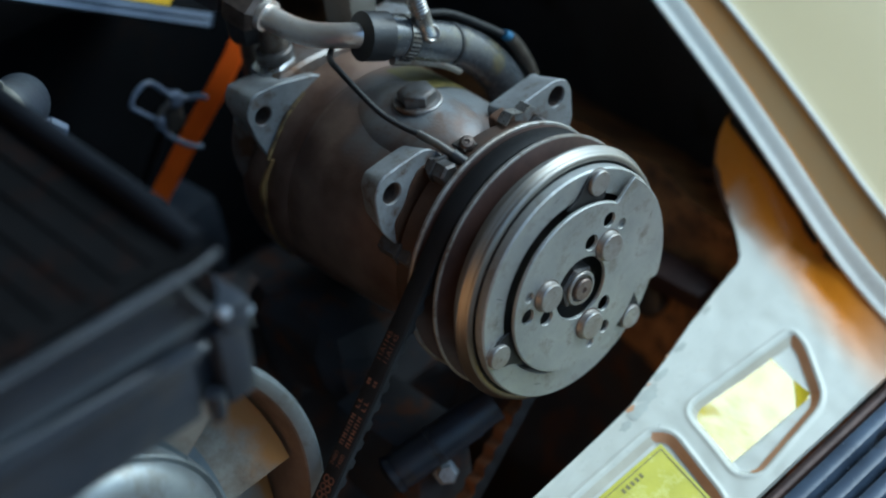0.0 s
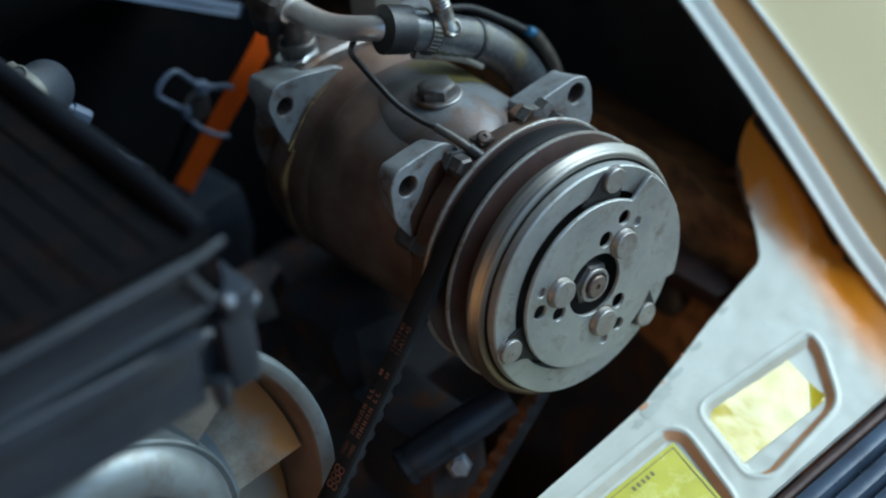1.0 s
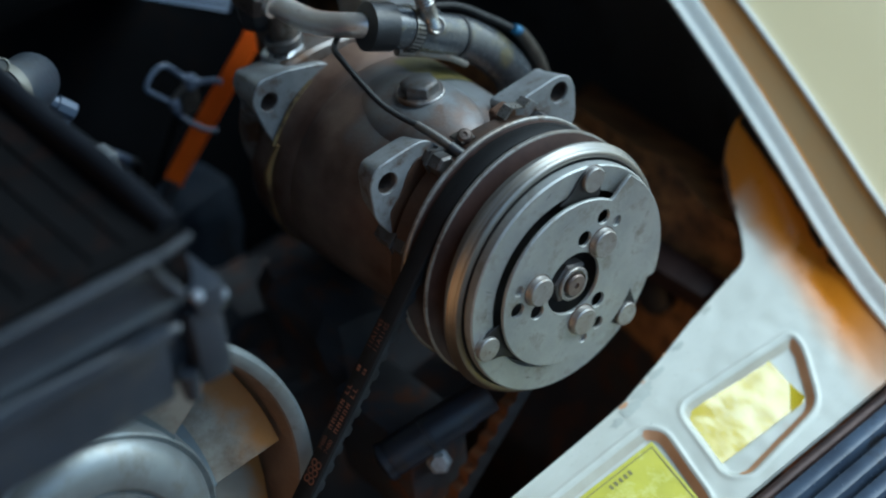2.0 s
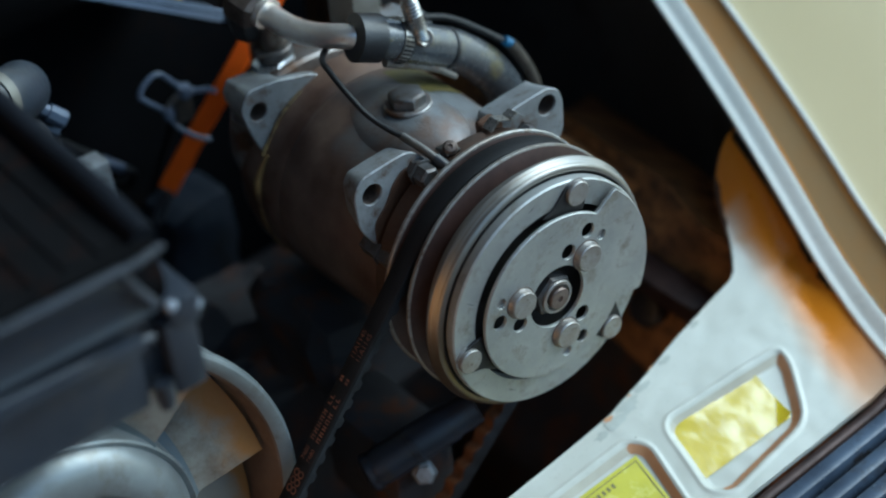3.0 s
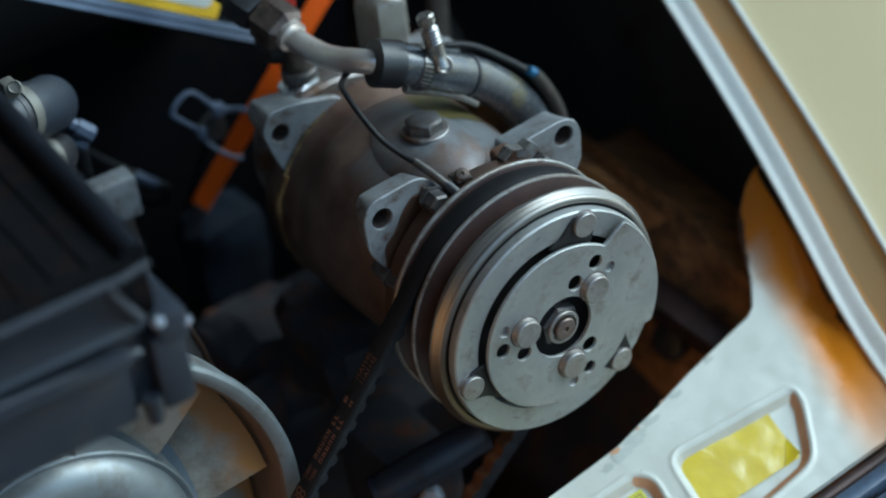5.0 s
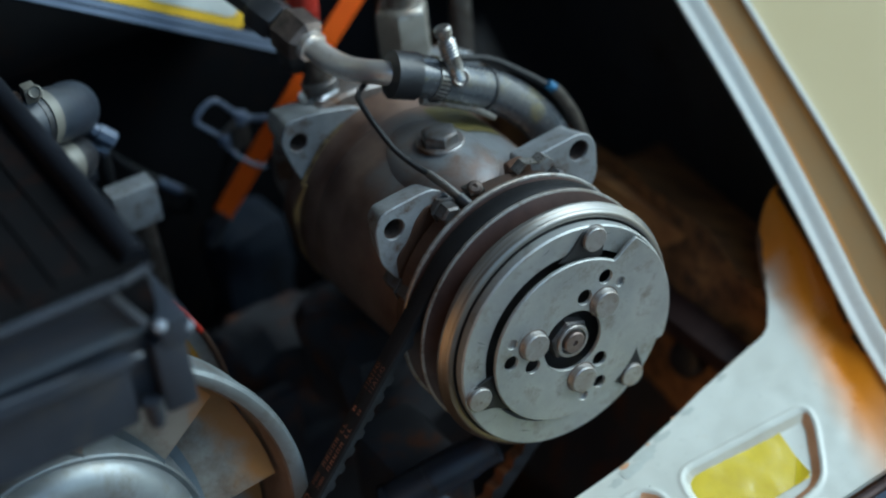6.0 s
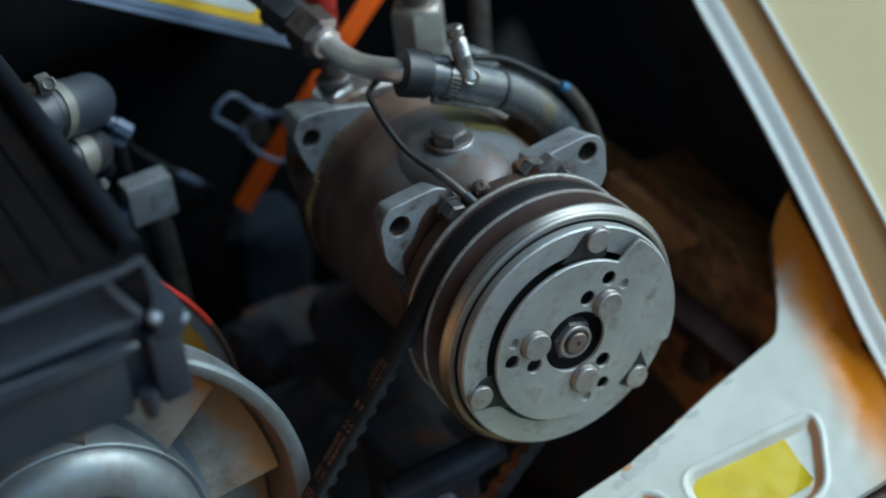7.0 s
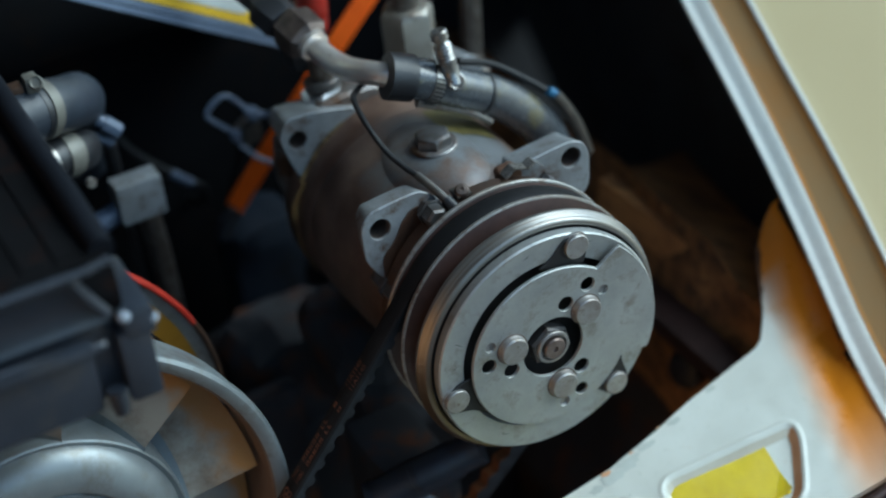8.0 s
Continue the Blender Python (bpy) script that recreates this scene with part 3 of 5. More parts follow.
def edge_grime():
    """A crust of dried dirt on the panel's edge towards the engine, uneven in width."""
    bm = bmesh.new()
    rows = []
    for i in range(91):
        y = -6 + 59 * i / 90
        x = rear_edge(y) - 0.5
        wide = 0.5 + 2.4 * max(0.0, noise.noise(Vector((y * 0.21, 1.7, 2)))) + 1.1 * smoothstep(20, 50, y) + 0.5 * noise.noise(Vector((y * 0.9, 4.2, 1)))
        wide = max(0.25, wide)
        rows.append([bm.verts.new((x + wide * k, y, panel_height(x + wide * k, y) + 0.3 - 0.25 * k)) for k in (0, 0.5, 1)])
    for a, b in zip(rows, rows[1:]):
        bridge(bm, a, b, False)
    low = [bm.verts.new((r[0].co.x - 0.5, r[0].co.y + 0.6, r[0].co.z - 3.4)) for r in rows]
    bridge(bm, [r[0] for r in rows], low, False)
    return bm


part("edge_grime", edge_grime(), M_RUST, panel, "dark brown crust along the panel's edge")


def pocket_bead(poly, start, end, outer, inner, lift=0.25):
    """A band that follows a pocket's wall from one corner to another."""
    bm = bmesh.new()
    n = len(poly)
    dense = []
    for i in range(start, end):
        a, b = Vector(poly[i % n]), Vector(poly[(i + 1) % n])
        dense += [a.lerp(b, k / 6) for k in range(6)]
    cx, cy = sum(p[0] for p in poly) / n, sum(p[1] for p in poly) / n
    rows = []
    for i, p in enumerate(dense):
        t = (dense[min(i + 1, len(dense) - 1)] - dense[max(i - 1, 0)]).normalized()
        nrm = Vector((-t.y, t.x))
        if nrm.dot(Vector((cx, cy)) - p) < 0:
            nrm = -nrm
        fade = min(1.0, i / 5, (len(dense) - 1 - i) / 5) * (1 + 0.12 * noise.noise(Vector((p.x * 0.2, p.y * 0.2, 3))))
        mid, half = (outer + inner) / 2, (inner - outer) / 2 * max(0.05, fade)
        row = []
        for k in range(7):
            q = p + nrm * (mid - half + 2 * half * k / 6)
            row.append(bm.verts.new((q.x, q.y, panel_height(q.x, q.y) + lift)))
        rows.append(row)
    for a, b in zip(rows, rows[1:]):
        bridge(bm, a, b, False)
    return bm


# Dirt and warm shade of the walls turned from the sun, painted as bands.
part("brown_shade_band", pocket_bead(POCKETS[0], 7, 24, 0.3, 3.9), M_SHADECHIP, panel, "brown band on the pocket's wall, dirt and warm shade in one colour")
part("brown_shade_band", pocket_bead(POCKETS[1], 6, 20, 0.3, 3.6), M_SHADECHIP, panel, "brown band on the pocket's wall, dirt and warm shade in one colour")
# Beige strips carry the shade and dirt of the upper-left walls.
part("beige_shade_band", pocket_bead(POCKETS[0], 1, 7, 1.0, 3.8), M_WALLSHADE, panel)
part("beige_shade_band", pocket_bead(POCKETS[1], 1, 7, 1.0, 3.8), M_WALLSHADE, panel)


def chip(x, y, size, seed):
    """An irregular flake of bare rusty metal on the panel's edge."""
    rng = random.Random(seed)
    bm = bmesh.new()
    n = 15
    vs = [bm.verts.new((x, y, panel_height(x, y) + 0.35))]
    for k in range(n):
        r = size * rng.uniform(0.5, 1.0)
        px_, py_ = x + r * 1.5 * math.cos(2 * math.pi * k / n), y + 0.7 * r * math.sin(2 * math.pi * k / n)
        vs.append(bm.verts.new((px_, py_, panel_height(px_, py_) + (0.2 if size > 2.4 else 0.35))))
    for k in range(n):
        bm.faces.new((vs[0], vs[k + 1], vs[(k + 1) % n + 1]))
    return bm


for k, (x, y, size, mat) in enumerate([(18, -17.5, 5.5, M_PEEL), (29, -15, 6.0, M_PEEL), (41, -11.5, 4.0, M_PEEL), (8, -19, 3.5, M_PEEL), (61, -7.5, 3.5, M_PEEL), (86, -2, 2.5, M_PEEL),
                                       (16.5, -14.5, 2.3, M_SHADECHIP), (33, -11.3, 1.2, M_SHADECHIP), (52, -6.2, 0.9, M_SHADECHIP), (20, -29.5, 0.5, M_RUSTCAST)]):
    part("chip", chip(x, y, size, k), mat, panel)



def sheet_on_panel(poly, lift, cuts=14):
    """A thin sticker laid in a pocket: a four-cornered patch that follows the floor."""
    bm = bmesh.new()
    a, b, c, d = [Vector(p) for p in poly]
    rows = []
    for i in range(cuts + 1):
        u = i / cuts
        row = []
        for j in range(cuts + 1):
            v = j / cuts
            p = (a * (1 - v) + b * v) * (1 - u) + (d * (1 - v) + c * v) * u
            row.append(bm.verts.new((p.x, p.y, panel_z(p.x, p.y) - POCKET_DEEP + lift + 0.25 * noise.noise(Vector((p.x * 0.12, p.y * 0.12, 7))))))
        rows.append(row)
    for r, s in zip(rows, rows[1:]):
        bridge(bm, r, s, False)
    return bm


foil = tagged(part("sticker", sheet_on_panel([(37.4, -34.6), (91.4, -37.3), (88.2, -65.3), (33.0, -63.5)], 0.9), M_FOIL), "crumpled gold foil sticker in a panel pocket", "sticker")


def lifted_corner(corner, along, across, rise):
    """A corner of the foil that has come loose and curls up."""
    bm = bmesh.new()
    c, a, b = Vector(corner), Vector(along), Vector(across)
    rows = []
    for i in range(9):
        u = i / 8
        row = []
        for j in range(9):
            v = j / 8
            p = c.lerp(a.lerp(b, v), u)
            row.append(bm.verts.new((p.x, p.y, panel_z(p.x, p.y) - POCKET_DEEP + 1.15 + rise * (1 - u) ** 1.5)))
        rows.append(row)
    for r, q in zip(rows, rows[1:]):
        bridge(bm, r, q, False)
    bmesh.ops.remove_doubles(bm, verts=bm.verts, dist=0.01)
    return bm


part("loose_corner", lifted_corner((88.3, -65.4), (89.6, -54), (78.5, -65.0), 2.6), M_FOIL, foil, "curled darker gold corner of the foil")
second = tagged(part("sticker", sheet_on_panel([(-52.8, -34.1), (15.4, -34.6), (11.8, -69.1), (-56.8, -72.1)], 0.9), M_YELLOW), "yellow paper sticker in a panel pocket", "sticker")
for k in range(5):
    x = -16.8 + 3.0 * k
    part("print_bar", sheet_on_panel([(x, -38.7), (x + 1.5, -38.7), (x + 1.5, -41.1), (x, -41.1)], 1.15, 2), M_INK, second)

for strip in ([(-50.8, -36.1), (13.6, -36.5), (13.6, -37.0), (-50.8, -36.6)], [(13.6, -36.5), (10.1, -70), (9.5, -70), (13.0, -36.5)]):
    part("print_line", sheet_on_panel(strip, 1.1, 6), M_INK, second)

# ---- fender: rail, gutter and outer skin, swept along its sloping edge ----
RAIL = Vector((0.103, 0.83, 0.548)).normalized()
RAIL_AT = Vector((169.5, 112, 35.7))


def swept(section, lo, hi, n=60):
    bm = bmesh.new()
    rows = []
    for i in range(n + 1):
        q = RAIL_AT + RAIL * (lo + (hi - lo) * i / n)
        # the edge sags towards its lower end
        q.z += 0.0036 * min(0.0, q.y + 18) ** 2
        q.x += 2.2 * max(0.0, 1 - ((q.y - 62) / 75) ** 2) - 0.00017 * min(0.0, q.y - 60) ** 2
        flare = 0.05 * max(0.0, 95 - q.y)
        rows.append([bm.verts.new((q.x + a + flare * smoothstep(14, 31, a), q.y, q.z + b)) for a, b in section])
    for r, s in zip(rows, rows[1:]):
        bridge(bm, r, s, False)
    return bm


rail_section = [(9, -7), (2, -4.5), (0.4, -2.4), (0, -1.2), (0.4, -0.3), (1.2, 0.2), (3.4, 0.4), (4.2, 0.8), (5.4, 1.9), (8.4, 4.6), (10.4, 6.2), (11.4, 6.4)]
structure("wing_top", swept([(9, -7), (18, -14), (84, -44), (92, -560)], -175, 700), M_BAY, "black upper inner wing below the fender", 60)
structure("fender_rail", swept(rail_section, -235, 700), M_RAIL, "cream-white rolled inner edge of the fender", 60)
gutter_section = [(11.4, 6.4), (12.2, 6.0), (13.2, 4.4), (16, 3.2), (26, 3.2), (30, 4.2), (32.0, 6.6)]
gutter = structure("fender_gutter", swept(gutter_section, -300, 700), M_GUTTER, "tan-brown gutter wall beside the fender, warm shade in its paint", 60)
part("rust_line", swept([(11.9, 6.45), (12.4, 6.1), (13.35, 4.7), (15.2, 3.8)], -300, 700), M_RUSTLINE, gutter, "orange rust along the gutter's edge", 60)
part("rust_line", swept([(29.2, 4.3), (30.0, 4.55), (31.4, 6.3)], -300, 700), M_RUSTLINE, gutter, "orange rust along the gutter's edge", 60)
structure("trim", swept([(32.0, 6.6), (32.5, 7.4), (33.2, 7.8), (34.2, 8.0)], -300, 700), M_RAIL, "thin white edge of the fender beside the gutter", 60)
skin_section = [(34.2, 8.0), (36.0, 8.4), (40.5, 9.8)] + [(40.5 + 22 * k, 9.8 + 8.0 * k - 0.08 * k * k) for k in range(1, 26)]
structure("fender", swept(skin_section, -300, 700), M_FENDER, "glossy cream car fender skin", 60)

# ---- grille below the panel ----
# Strip added for the dark gap between panel and grille.
structure("trim", tube([(x, -87.6, panel_height(x, -83.5) - 5.0) for x in range(-160, 241, 20)], 3.3, 14, smooth=False), M_GROOVE, "dark brown strip in the gap along the panel's front edge")
grille = thing("grille", "blue-grey slatted plastic grille under the front panel", "grille")
for k in range(9):
    part("slat", box(-260, 330, -101.5 - 11.5 * k, -93 - 11.5 * k, -114 - 3.2 * k, -98 - 3.2 * k, 2.2, m=Matrix.Rotation(radians(-6), 4, "Y")), M_GRILLE, grille)
part("backing", box(-260, 330, -225, -72, -172, -140, 1), M_RUSTCAST, grille)

# ---- compressor ----
comp = thing("compressor", "greasy cast aluminium air-conditioning compressor with a belt pulley and clutch", "compressor")
body = part("body", lathe([(46, 30), (47, 46), (50, 51), (60, 53), (77, 54), (92, 55.4), (118, 56.4), (136, 56.6), (137.2, 56.3), (138.2, 55.9), (139.6, 55.9), (140.6, 56.4), (150, 56.6), (160, 56.8), (168, 56.6), (176, 54), (182, 48), (185, 38), (186, 0)], n=128), M_BODY, comp)
# The gold of these edges is a warm highlight painted on bare metal.
part("casting_edge", tube([(-51.0, 151, 28.5), (-54.8, 153.5, 19), (-56.8, 155, 10), (-55.6, 156, -8), (-50.5, 156.5, -25), (-44, 157, -36)], lambda t: 2.4 - 1.4 * abs(2 * t - 0.9), 12), M_EDGE, comp, "bare edge of the rear casting, its warm glint put into the colour")
part("casting_edge", tube([(-51.5, 154.6, 27), (-44, 154.8, 36), (-36, 155, 44.5), (-24, 155.3, 51)], lambda t: 1.1, 10), M_EDGE, comp)
part("rotor_face", lathe([(8.6, 57.6), (8.8, 30), (9.5, 20), (20, 20), (20, 57.6)]), M_DARKGAP, comp)
pulley = part("pulley", lathe([(20, 57.8), (8.0, 57.9), (7.3, 58.3), (7.1, 59.4), (7.6, 60.6), (8.3, 61.2), (9.0, 61.4), (9.4, 61.1), (9.9, 61.3), (12.2, 62.9), (13.2, 63.2), (13.9, 63.0), (14.4, 62.2), (14.6, 57.8)], n=192), M_RIM, comp, "turned silver pulley rim")
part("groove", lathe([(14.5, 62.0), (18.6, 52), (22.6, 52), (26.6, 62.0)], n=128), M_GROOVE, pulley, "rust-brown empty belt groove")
part("flange", lathe([(26.4, 61.0), (26.6, 62.4), (27.0, 62.9), (28.3, 62.8), (28.9, 62.2), (29.1, 61.0)], n=128), M_FLANGE, pulley)
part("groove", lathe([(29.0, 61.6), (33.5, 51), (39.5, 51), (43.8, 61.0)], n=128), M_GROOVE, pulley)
part("flange", lathe([(43.7, 60.0), (44.0, 61.9), (44.6, 62.4), (45.8, 62.3), (46.6, 61.4), (46.9, 40)], n=128), M_FLANGE, pulley)

ring_out = [polar(57.0, 360 * k / 160) for k in range(160)]
ring_in = [polar(44.3, 360 * k / 96) for k in range(96)]
armature = part("armature_ring", plate(ring_out, [ring_in], 2.0, 7.0, 0.7), M_PLATE, comp, "grey steel clutch armature ring")


def drive_outline():
    pts = []
    for k in range(360):
        a = k
        r = 42.0
        if a >= 337 or a <= 47:
            r = 55.6
        elif 47 < a < 53:
            r = 55.6 - 13.6 * smoothstep(47, 53, a)
        elif 329 < a < 337:
            r = 42 + 13.6 * smoothstep(329, 337, a)
        for o in (71, 191, 311):
            d = (a - o + 180) % 360 - 180
            if -16 < d < 10:
                r = min(r, 42.0)
        pts.append(polar(r, a))
    return pts


holes = [circle2(0, 0, 15.6, 40)]
for k in range(3):
    for r, a, s in ((33.6, 53.5, 3.6), (22.5, 69.0, 3.8)):
        p = polar(r, a + 120 * k)
        holes.append(circle2(p.x, p.y, s if not (k == 2 and r > 30) else 3.2, 20))
    p = polar(34.6, 36.5 + 120 * k)
    holes.append(circle2(p.x, p.y, 2.5, 16))
drive = part("drive_plate", plate(drive_outline(), holes, -2.0, -0.3, 0.45), M_PLATE, comp, "grey steel clutch drive plate with round holes")
# Dark disc added behind the plate; its colour gives the shaded gap and holes.
part("gap_disc", lathe([(7.6, 44), (7.7, 0)]), M_DARKGAP, comp)
for k in range(3):
    p = polar(34.6, 36.5 + 120 * k)
    part("dimple", prism((p.x, -0.5, p.y), (0, 1, 0), [(0, 2.9), (0.8, 2.9)], 16), M_RIVET, drive)
    p = polar(22.8, 38.0 + 120 * k)
    part("rivet", prism((p.x, 0, p.y), (0, -1, 0), [(0.5, 7.4), (2.4, 7.3), (3.0, 6.9), (5.0, 6.8), (5.5, 6.3)], 28), M_RIVET, drive)
    part("rust_ring", prism((p.x, 0, p.y), (0, -1, 0), [(1.9, 7.9), (2.15, 7.9), (2.2, 6.8)], 28), M_SHAFT, drive)
    o = 71.0 + 120 * k
    p = polar(51.0, o)
    tab = [polar(43.0, o + 24), polar(46.0, o + 14), polar(55.0, o + 7), polar(56.3, o + 1), polar(54.0, o - 6), polar(47.0, o - 9), polar(41.0, o - 10), polar(40.0, o + 10)]
    part("spring_tab", plate(rounded(tab, 2.5, 2), [], 0.9, 1.9, 0.3), M_DARKGAP, drive)
    part("rivet", prism((p.x, 2, p.y), (0, -1, 0), [(0, 6.8), (0.4, 6.8), (0.6, 6.1), (2.6, 6.0), (3.0, 5.6)], 28), M_RIVET, armature)


def scratch(x0, z0, x1, z1, y, w=0.16):
    """A fine tapered score in the plate."""
    bm = bmesh.new()
    a, b = Vector((x0, 0, z0)), Vector((x1, 0, z1))
    t = (b - a).normalized()
    side = Vector((-t.z, 0, t.x)) * w
    mid = a.lerp(b, 0.45)
    bm.faces.new([bm.verts.new((p.x, y, p.z)) for p in (a, mid - side, b, mid + side)])
    return bm


for x0, z0, x1, z1 in ((-48, 21, -43, 17), (-50, 6, -47, 8), (20, 48, 27, 46), (-30, -40, -24, -44), (-10, 50, -6, 52)):
    part("scratch", scratch(x0, z0, x1, z1, 1.94), M_DARKGAP, armature)
for x0, z0, x1, z1 in ((-30, 12, -24, 20), (10, -34, 19, -30), (42, 10, 50, 18), (-6, 33, 4, 36)):
    part("scratch", scratch(x0, z0, x1, z1, -2.06, 0.1), M_BOLT, drive)
part("shaft_nut", prism((0, 5, 0), (0, -1, 0), [(0, 10.6), (5.0, 10.6), (6.2, 9.6)], 6, 0.35), M_PLUG, comp)
part("shaft_collar", lathe([(0.5, 8.4), (-2.2, 8.4), (-2.7, 8.0), (-2.7, 6.8), (-1.2, 6.4), (-1.2, 3)], n=48), M_RIVET, comp)
part("shaft", lathe([(0, 5.4), (-3.6, 5.4), (-4.2, 4.9), (-4.2, 1.5), (-3.0, 1.2), (-2.6, 0)], n=40), M_SHAFT, comp, "rusty shaft end")


def ear(name, outline, radii, hole, front, back, hole_r=5.3):
    lug = part(name, plate(rounded(outline, radii, 5), [circle2(hole[0], hole[1], hole_r, 28)], front, back, 0.5, 4.0), M_EAR, comp, "pale machined mounting ear with a bolt hole")
    # Dark tube added so that the hole looks shaded inside.
    part("bore", lathe([(front + 1.2, hole_r - 0.05), (front + 2.6, hole_r - 0.35), (back - 2, hole_r - 0.35), (back - 1.5, 0.5)], (hole[0], 0, hole[1]), n=28, caps=False), M_UNION, lug, "dark brown inside of the bolt hole, its shade put into the colour")


left_ear = [(-28, 62.5), (-40, 61.8), (-55, 60.2), (-59.8, 53), (-59.2, 34), (-50, 19.5), (-38, 28), (-16, 47), (-20, 56)]
rust_field = [(-22, 53.5), (-33, 55), (-39.5, 49), (-43.5, 41), (-51, 34), (-51, 20), (-38, 27), (-20, 44)]
right_ear = [(20, 57), (36, 58.8), (51, 60.2), (58, 57.5), (61.2, 50), (60.8, 32), (50, 22), (36, 30), (18, 48)]
rear_ear = [(-8, 52), (-16, 57.5), (-38, 62.5), (-53, 63.5), (-58.5, 54), (-54.5, 39), (-47.5, 21), (-30, 36), (-16, 46)]
ear("mounting_ear", left_ear, 5, (-50, 49.5), 62.6, 77)
part("rust_field", plate(rounded(rust_field, 3, 3), [], 62.0, 64, 0.3), M_RUSTCAST, comp, "rust-stained face beside the bolt hole")
part("front_head", lathe([(44, 40), (45, 54), (48, 56.5), (59, 57)], n=96), M_RUSTCAST, comp, "rust-stained front casting behind the pulley")
ear("mounting_ear", right_ear, 5, (51, 51), 60, 77)
ear("mounting_ear", rear_ear, 4, (-48.7, 50), 156, 179, 4.9)
ear("mounting_ear", [(-x, z) for x, z in rear_ear], 4, (48.7, 50), 156, 179, 4.9)


rear_head = [(-34, 61.0), (-16, 63.2), (-2, 62.6), (12, 59.5), (24, 53.5), (30, 40), (0, 40), (-30, 40)]
part("rear_head", plate(rounded(rear_head, 4, 4), [], 161, 181, 1.6, 2.0), M_CAST, comp, "grey upper rim of the rear casting")


def gusset(points, width):
    """A cast rib that runs down from an ear into the body."""
    return tube(points, lambda t: width * (1 - 0.45 * t), 12, steps=6)


part("rib", gusset([(-50, 166, 45), (-50, 175, 20), (-44, 172, -10)], 8), M_CAST, comp)
PAD = [(-2, 50), (8, 44), (13.5, 37), (17, 29), (19, 21), (19.9, 15.5), (20.4, 13.8), (20.7, 12.8)]
boss = prism((-3, 97, 40), (0, 0, 1), PAD, 64)
for v in boss.verts:
    v.co.x = -3 + 0.56 * (v.co.x + 3)
part("boss", boss, M_BODY, comp)
plug = part("oil_plug", prism((-3, 96, 60), (0, 0, 1), [(0, 11.6), (1.4, 11.6), (2.0, 11.0)], 36), M_CAST, comp, "hexagonal oil filler plug")
part("plug_head", prism((-3, 96, 62), (0, 0, 1), [(0, 9.2), (3.8, 9.2), (5.0, 8.4), (5.6, 7.0)], 6, 0.3), M_PLUG, plug)


def head_bolt(at, axis=(0, -1, 0), r=6.2, length=7.0, turn=0.2):
    b = part("bolt", prism(at, axis, [(-14, r * 0.9), (-1.5, r * 0.9), (-1.4, r * 1.25), (0, r * 1.25), (0.1, r), (length - 1, r), (length, r * 0.8)], 6, turn), M_PLUG, comp)
    return b


head_bolt((-26, 57, 52), r=5.6)
head_bolt((36, 58.5, 45), turn=0.5, r=3.4, length=4.0)
head_bolt((-50, 58, 18), r=5.5)
head_bolt((60, 58, 12), r=5.5)
part("rust_field", plate(rounded([(11, 58.5), (20, 59.5), (24, 55), (24, 46), (12, 48)], 2, 3), [], 59.6, 64, 0.5), M_RUST, comp, "rust-stained face beside the bent tab")
# small lead bracket and its crosshead screw
part("bracket", box(-14, -6, 53, 62, 56.5, 58.0, 0.6), M_GREASE, comp)
screw = part("screw", prism((-10, 56, 58), (-0.2, -0.5, 0.85), [(0, 3.6), (1.6, 3.6), (2.8, 2.6), (3.0, 1.2), (2.2, 0.6)], 20), M_UNION, comp)


def folded(points, width, t=0.9):
    """A strip of sheet folded through (x, z) points, width deep in y from 54."""
    bm = bmesh.new()
    top = [[bm.verts.new((x, y, z)) for x, z in points] for y in (54.0, 54.0 + width)]
    low = [[bm.verts.new((x + t, y, z - t)) for x, z in points] for y in (54.0, 54.0 + width)]
    bridge(bm, top[0], top[1], False)
    bridge(bm, low[0], low[1], False)
    bridge(bm, top[0], low[0], False)
    bridge(bm, top[1], low[1], False)
    return bm


part("tab", folded([(12, 57.5), (17, 61), (24, 58.5), (28, 60.5), (32, 57)], 6), M_CLAMP, comp, "bent pale metal tab")


def label_patch(x0, x1, y0, y1):
    """A thin label that follows the pad round the filler plug and the round body beside it."""
    bm = bmesh.new()
    rows = []
    for i in range(25):
        y = y0 + (y1 - y0) * i / 24
        row = []
        for j in range(25):
            x = x0 + (x1 - x0) * j / 24
            r = math.hypot((x + 3) / 0.56, y - 97)
            pad = 0.0
            for (za, ra), (zb, rb) in zip(PAD, PAD[1:]):
                if rb <= r <= ra:
                    pad = 40 + za + (zb - za) * (ra - r) / (ra - rb)
            row.append(bm.verts.new((x, y, max(pad, math.sqrt(56.3 ** 2 - x * x)) + 0.35)))
        rows.append(row)
    for a, b in zip(rows, rows[1:]):
        bridge(bm, a, b, False)
    return bm


part("body_label", label_patch(10, 36, 106, 134), M_FADED, comp, "faded yellow label on the compressor body")

# ---- clutch lead ----
lead = thing("clutch_wire", "thin black clutch wire over the compressor", "wire")
part("wire", tube([(-8, 143, 85), (-15, 138, 81), (-23.5, 131, 82), (-30.2, 121.5, 85), (-33.0, 113, 85.5), (-33.8, 100, 80.5), (-31.2, 88, 71.8), (-27.2, 78, 66.5), (-24, 71, 64)], 1.45, 10), M_WIRE, lead)
part("sleeve", tube([(-24.4, 72, 64.3), (-20.5, 63, 60), (-17, 55, 55)], 2.1, 12), M_GREASE, lead, "greasy brown sleeve")
part("lug", tube([(-18, 57, 56.5), (-15.5, 51, 52.5)], 2.9, 12), M_RUBBER, lead)

# ---- suction hose ----
hose = thing("suction_hose", "aluminium pipe with black rubber collar, clamp and refrigerant hose", "hose")
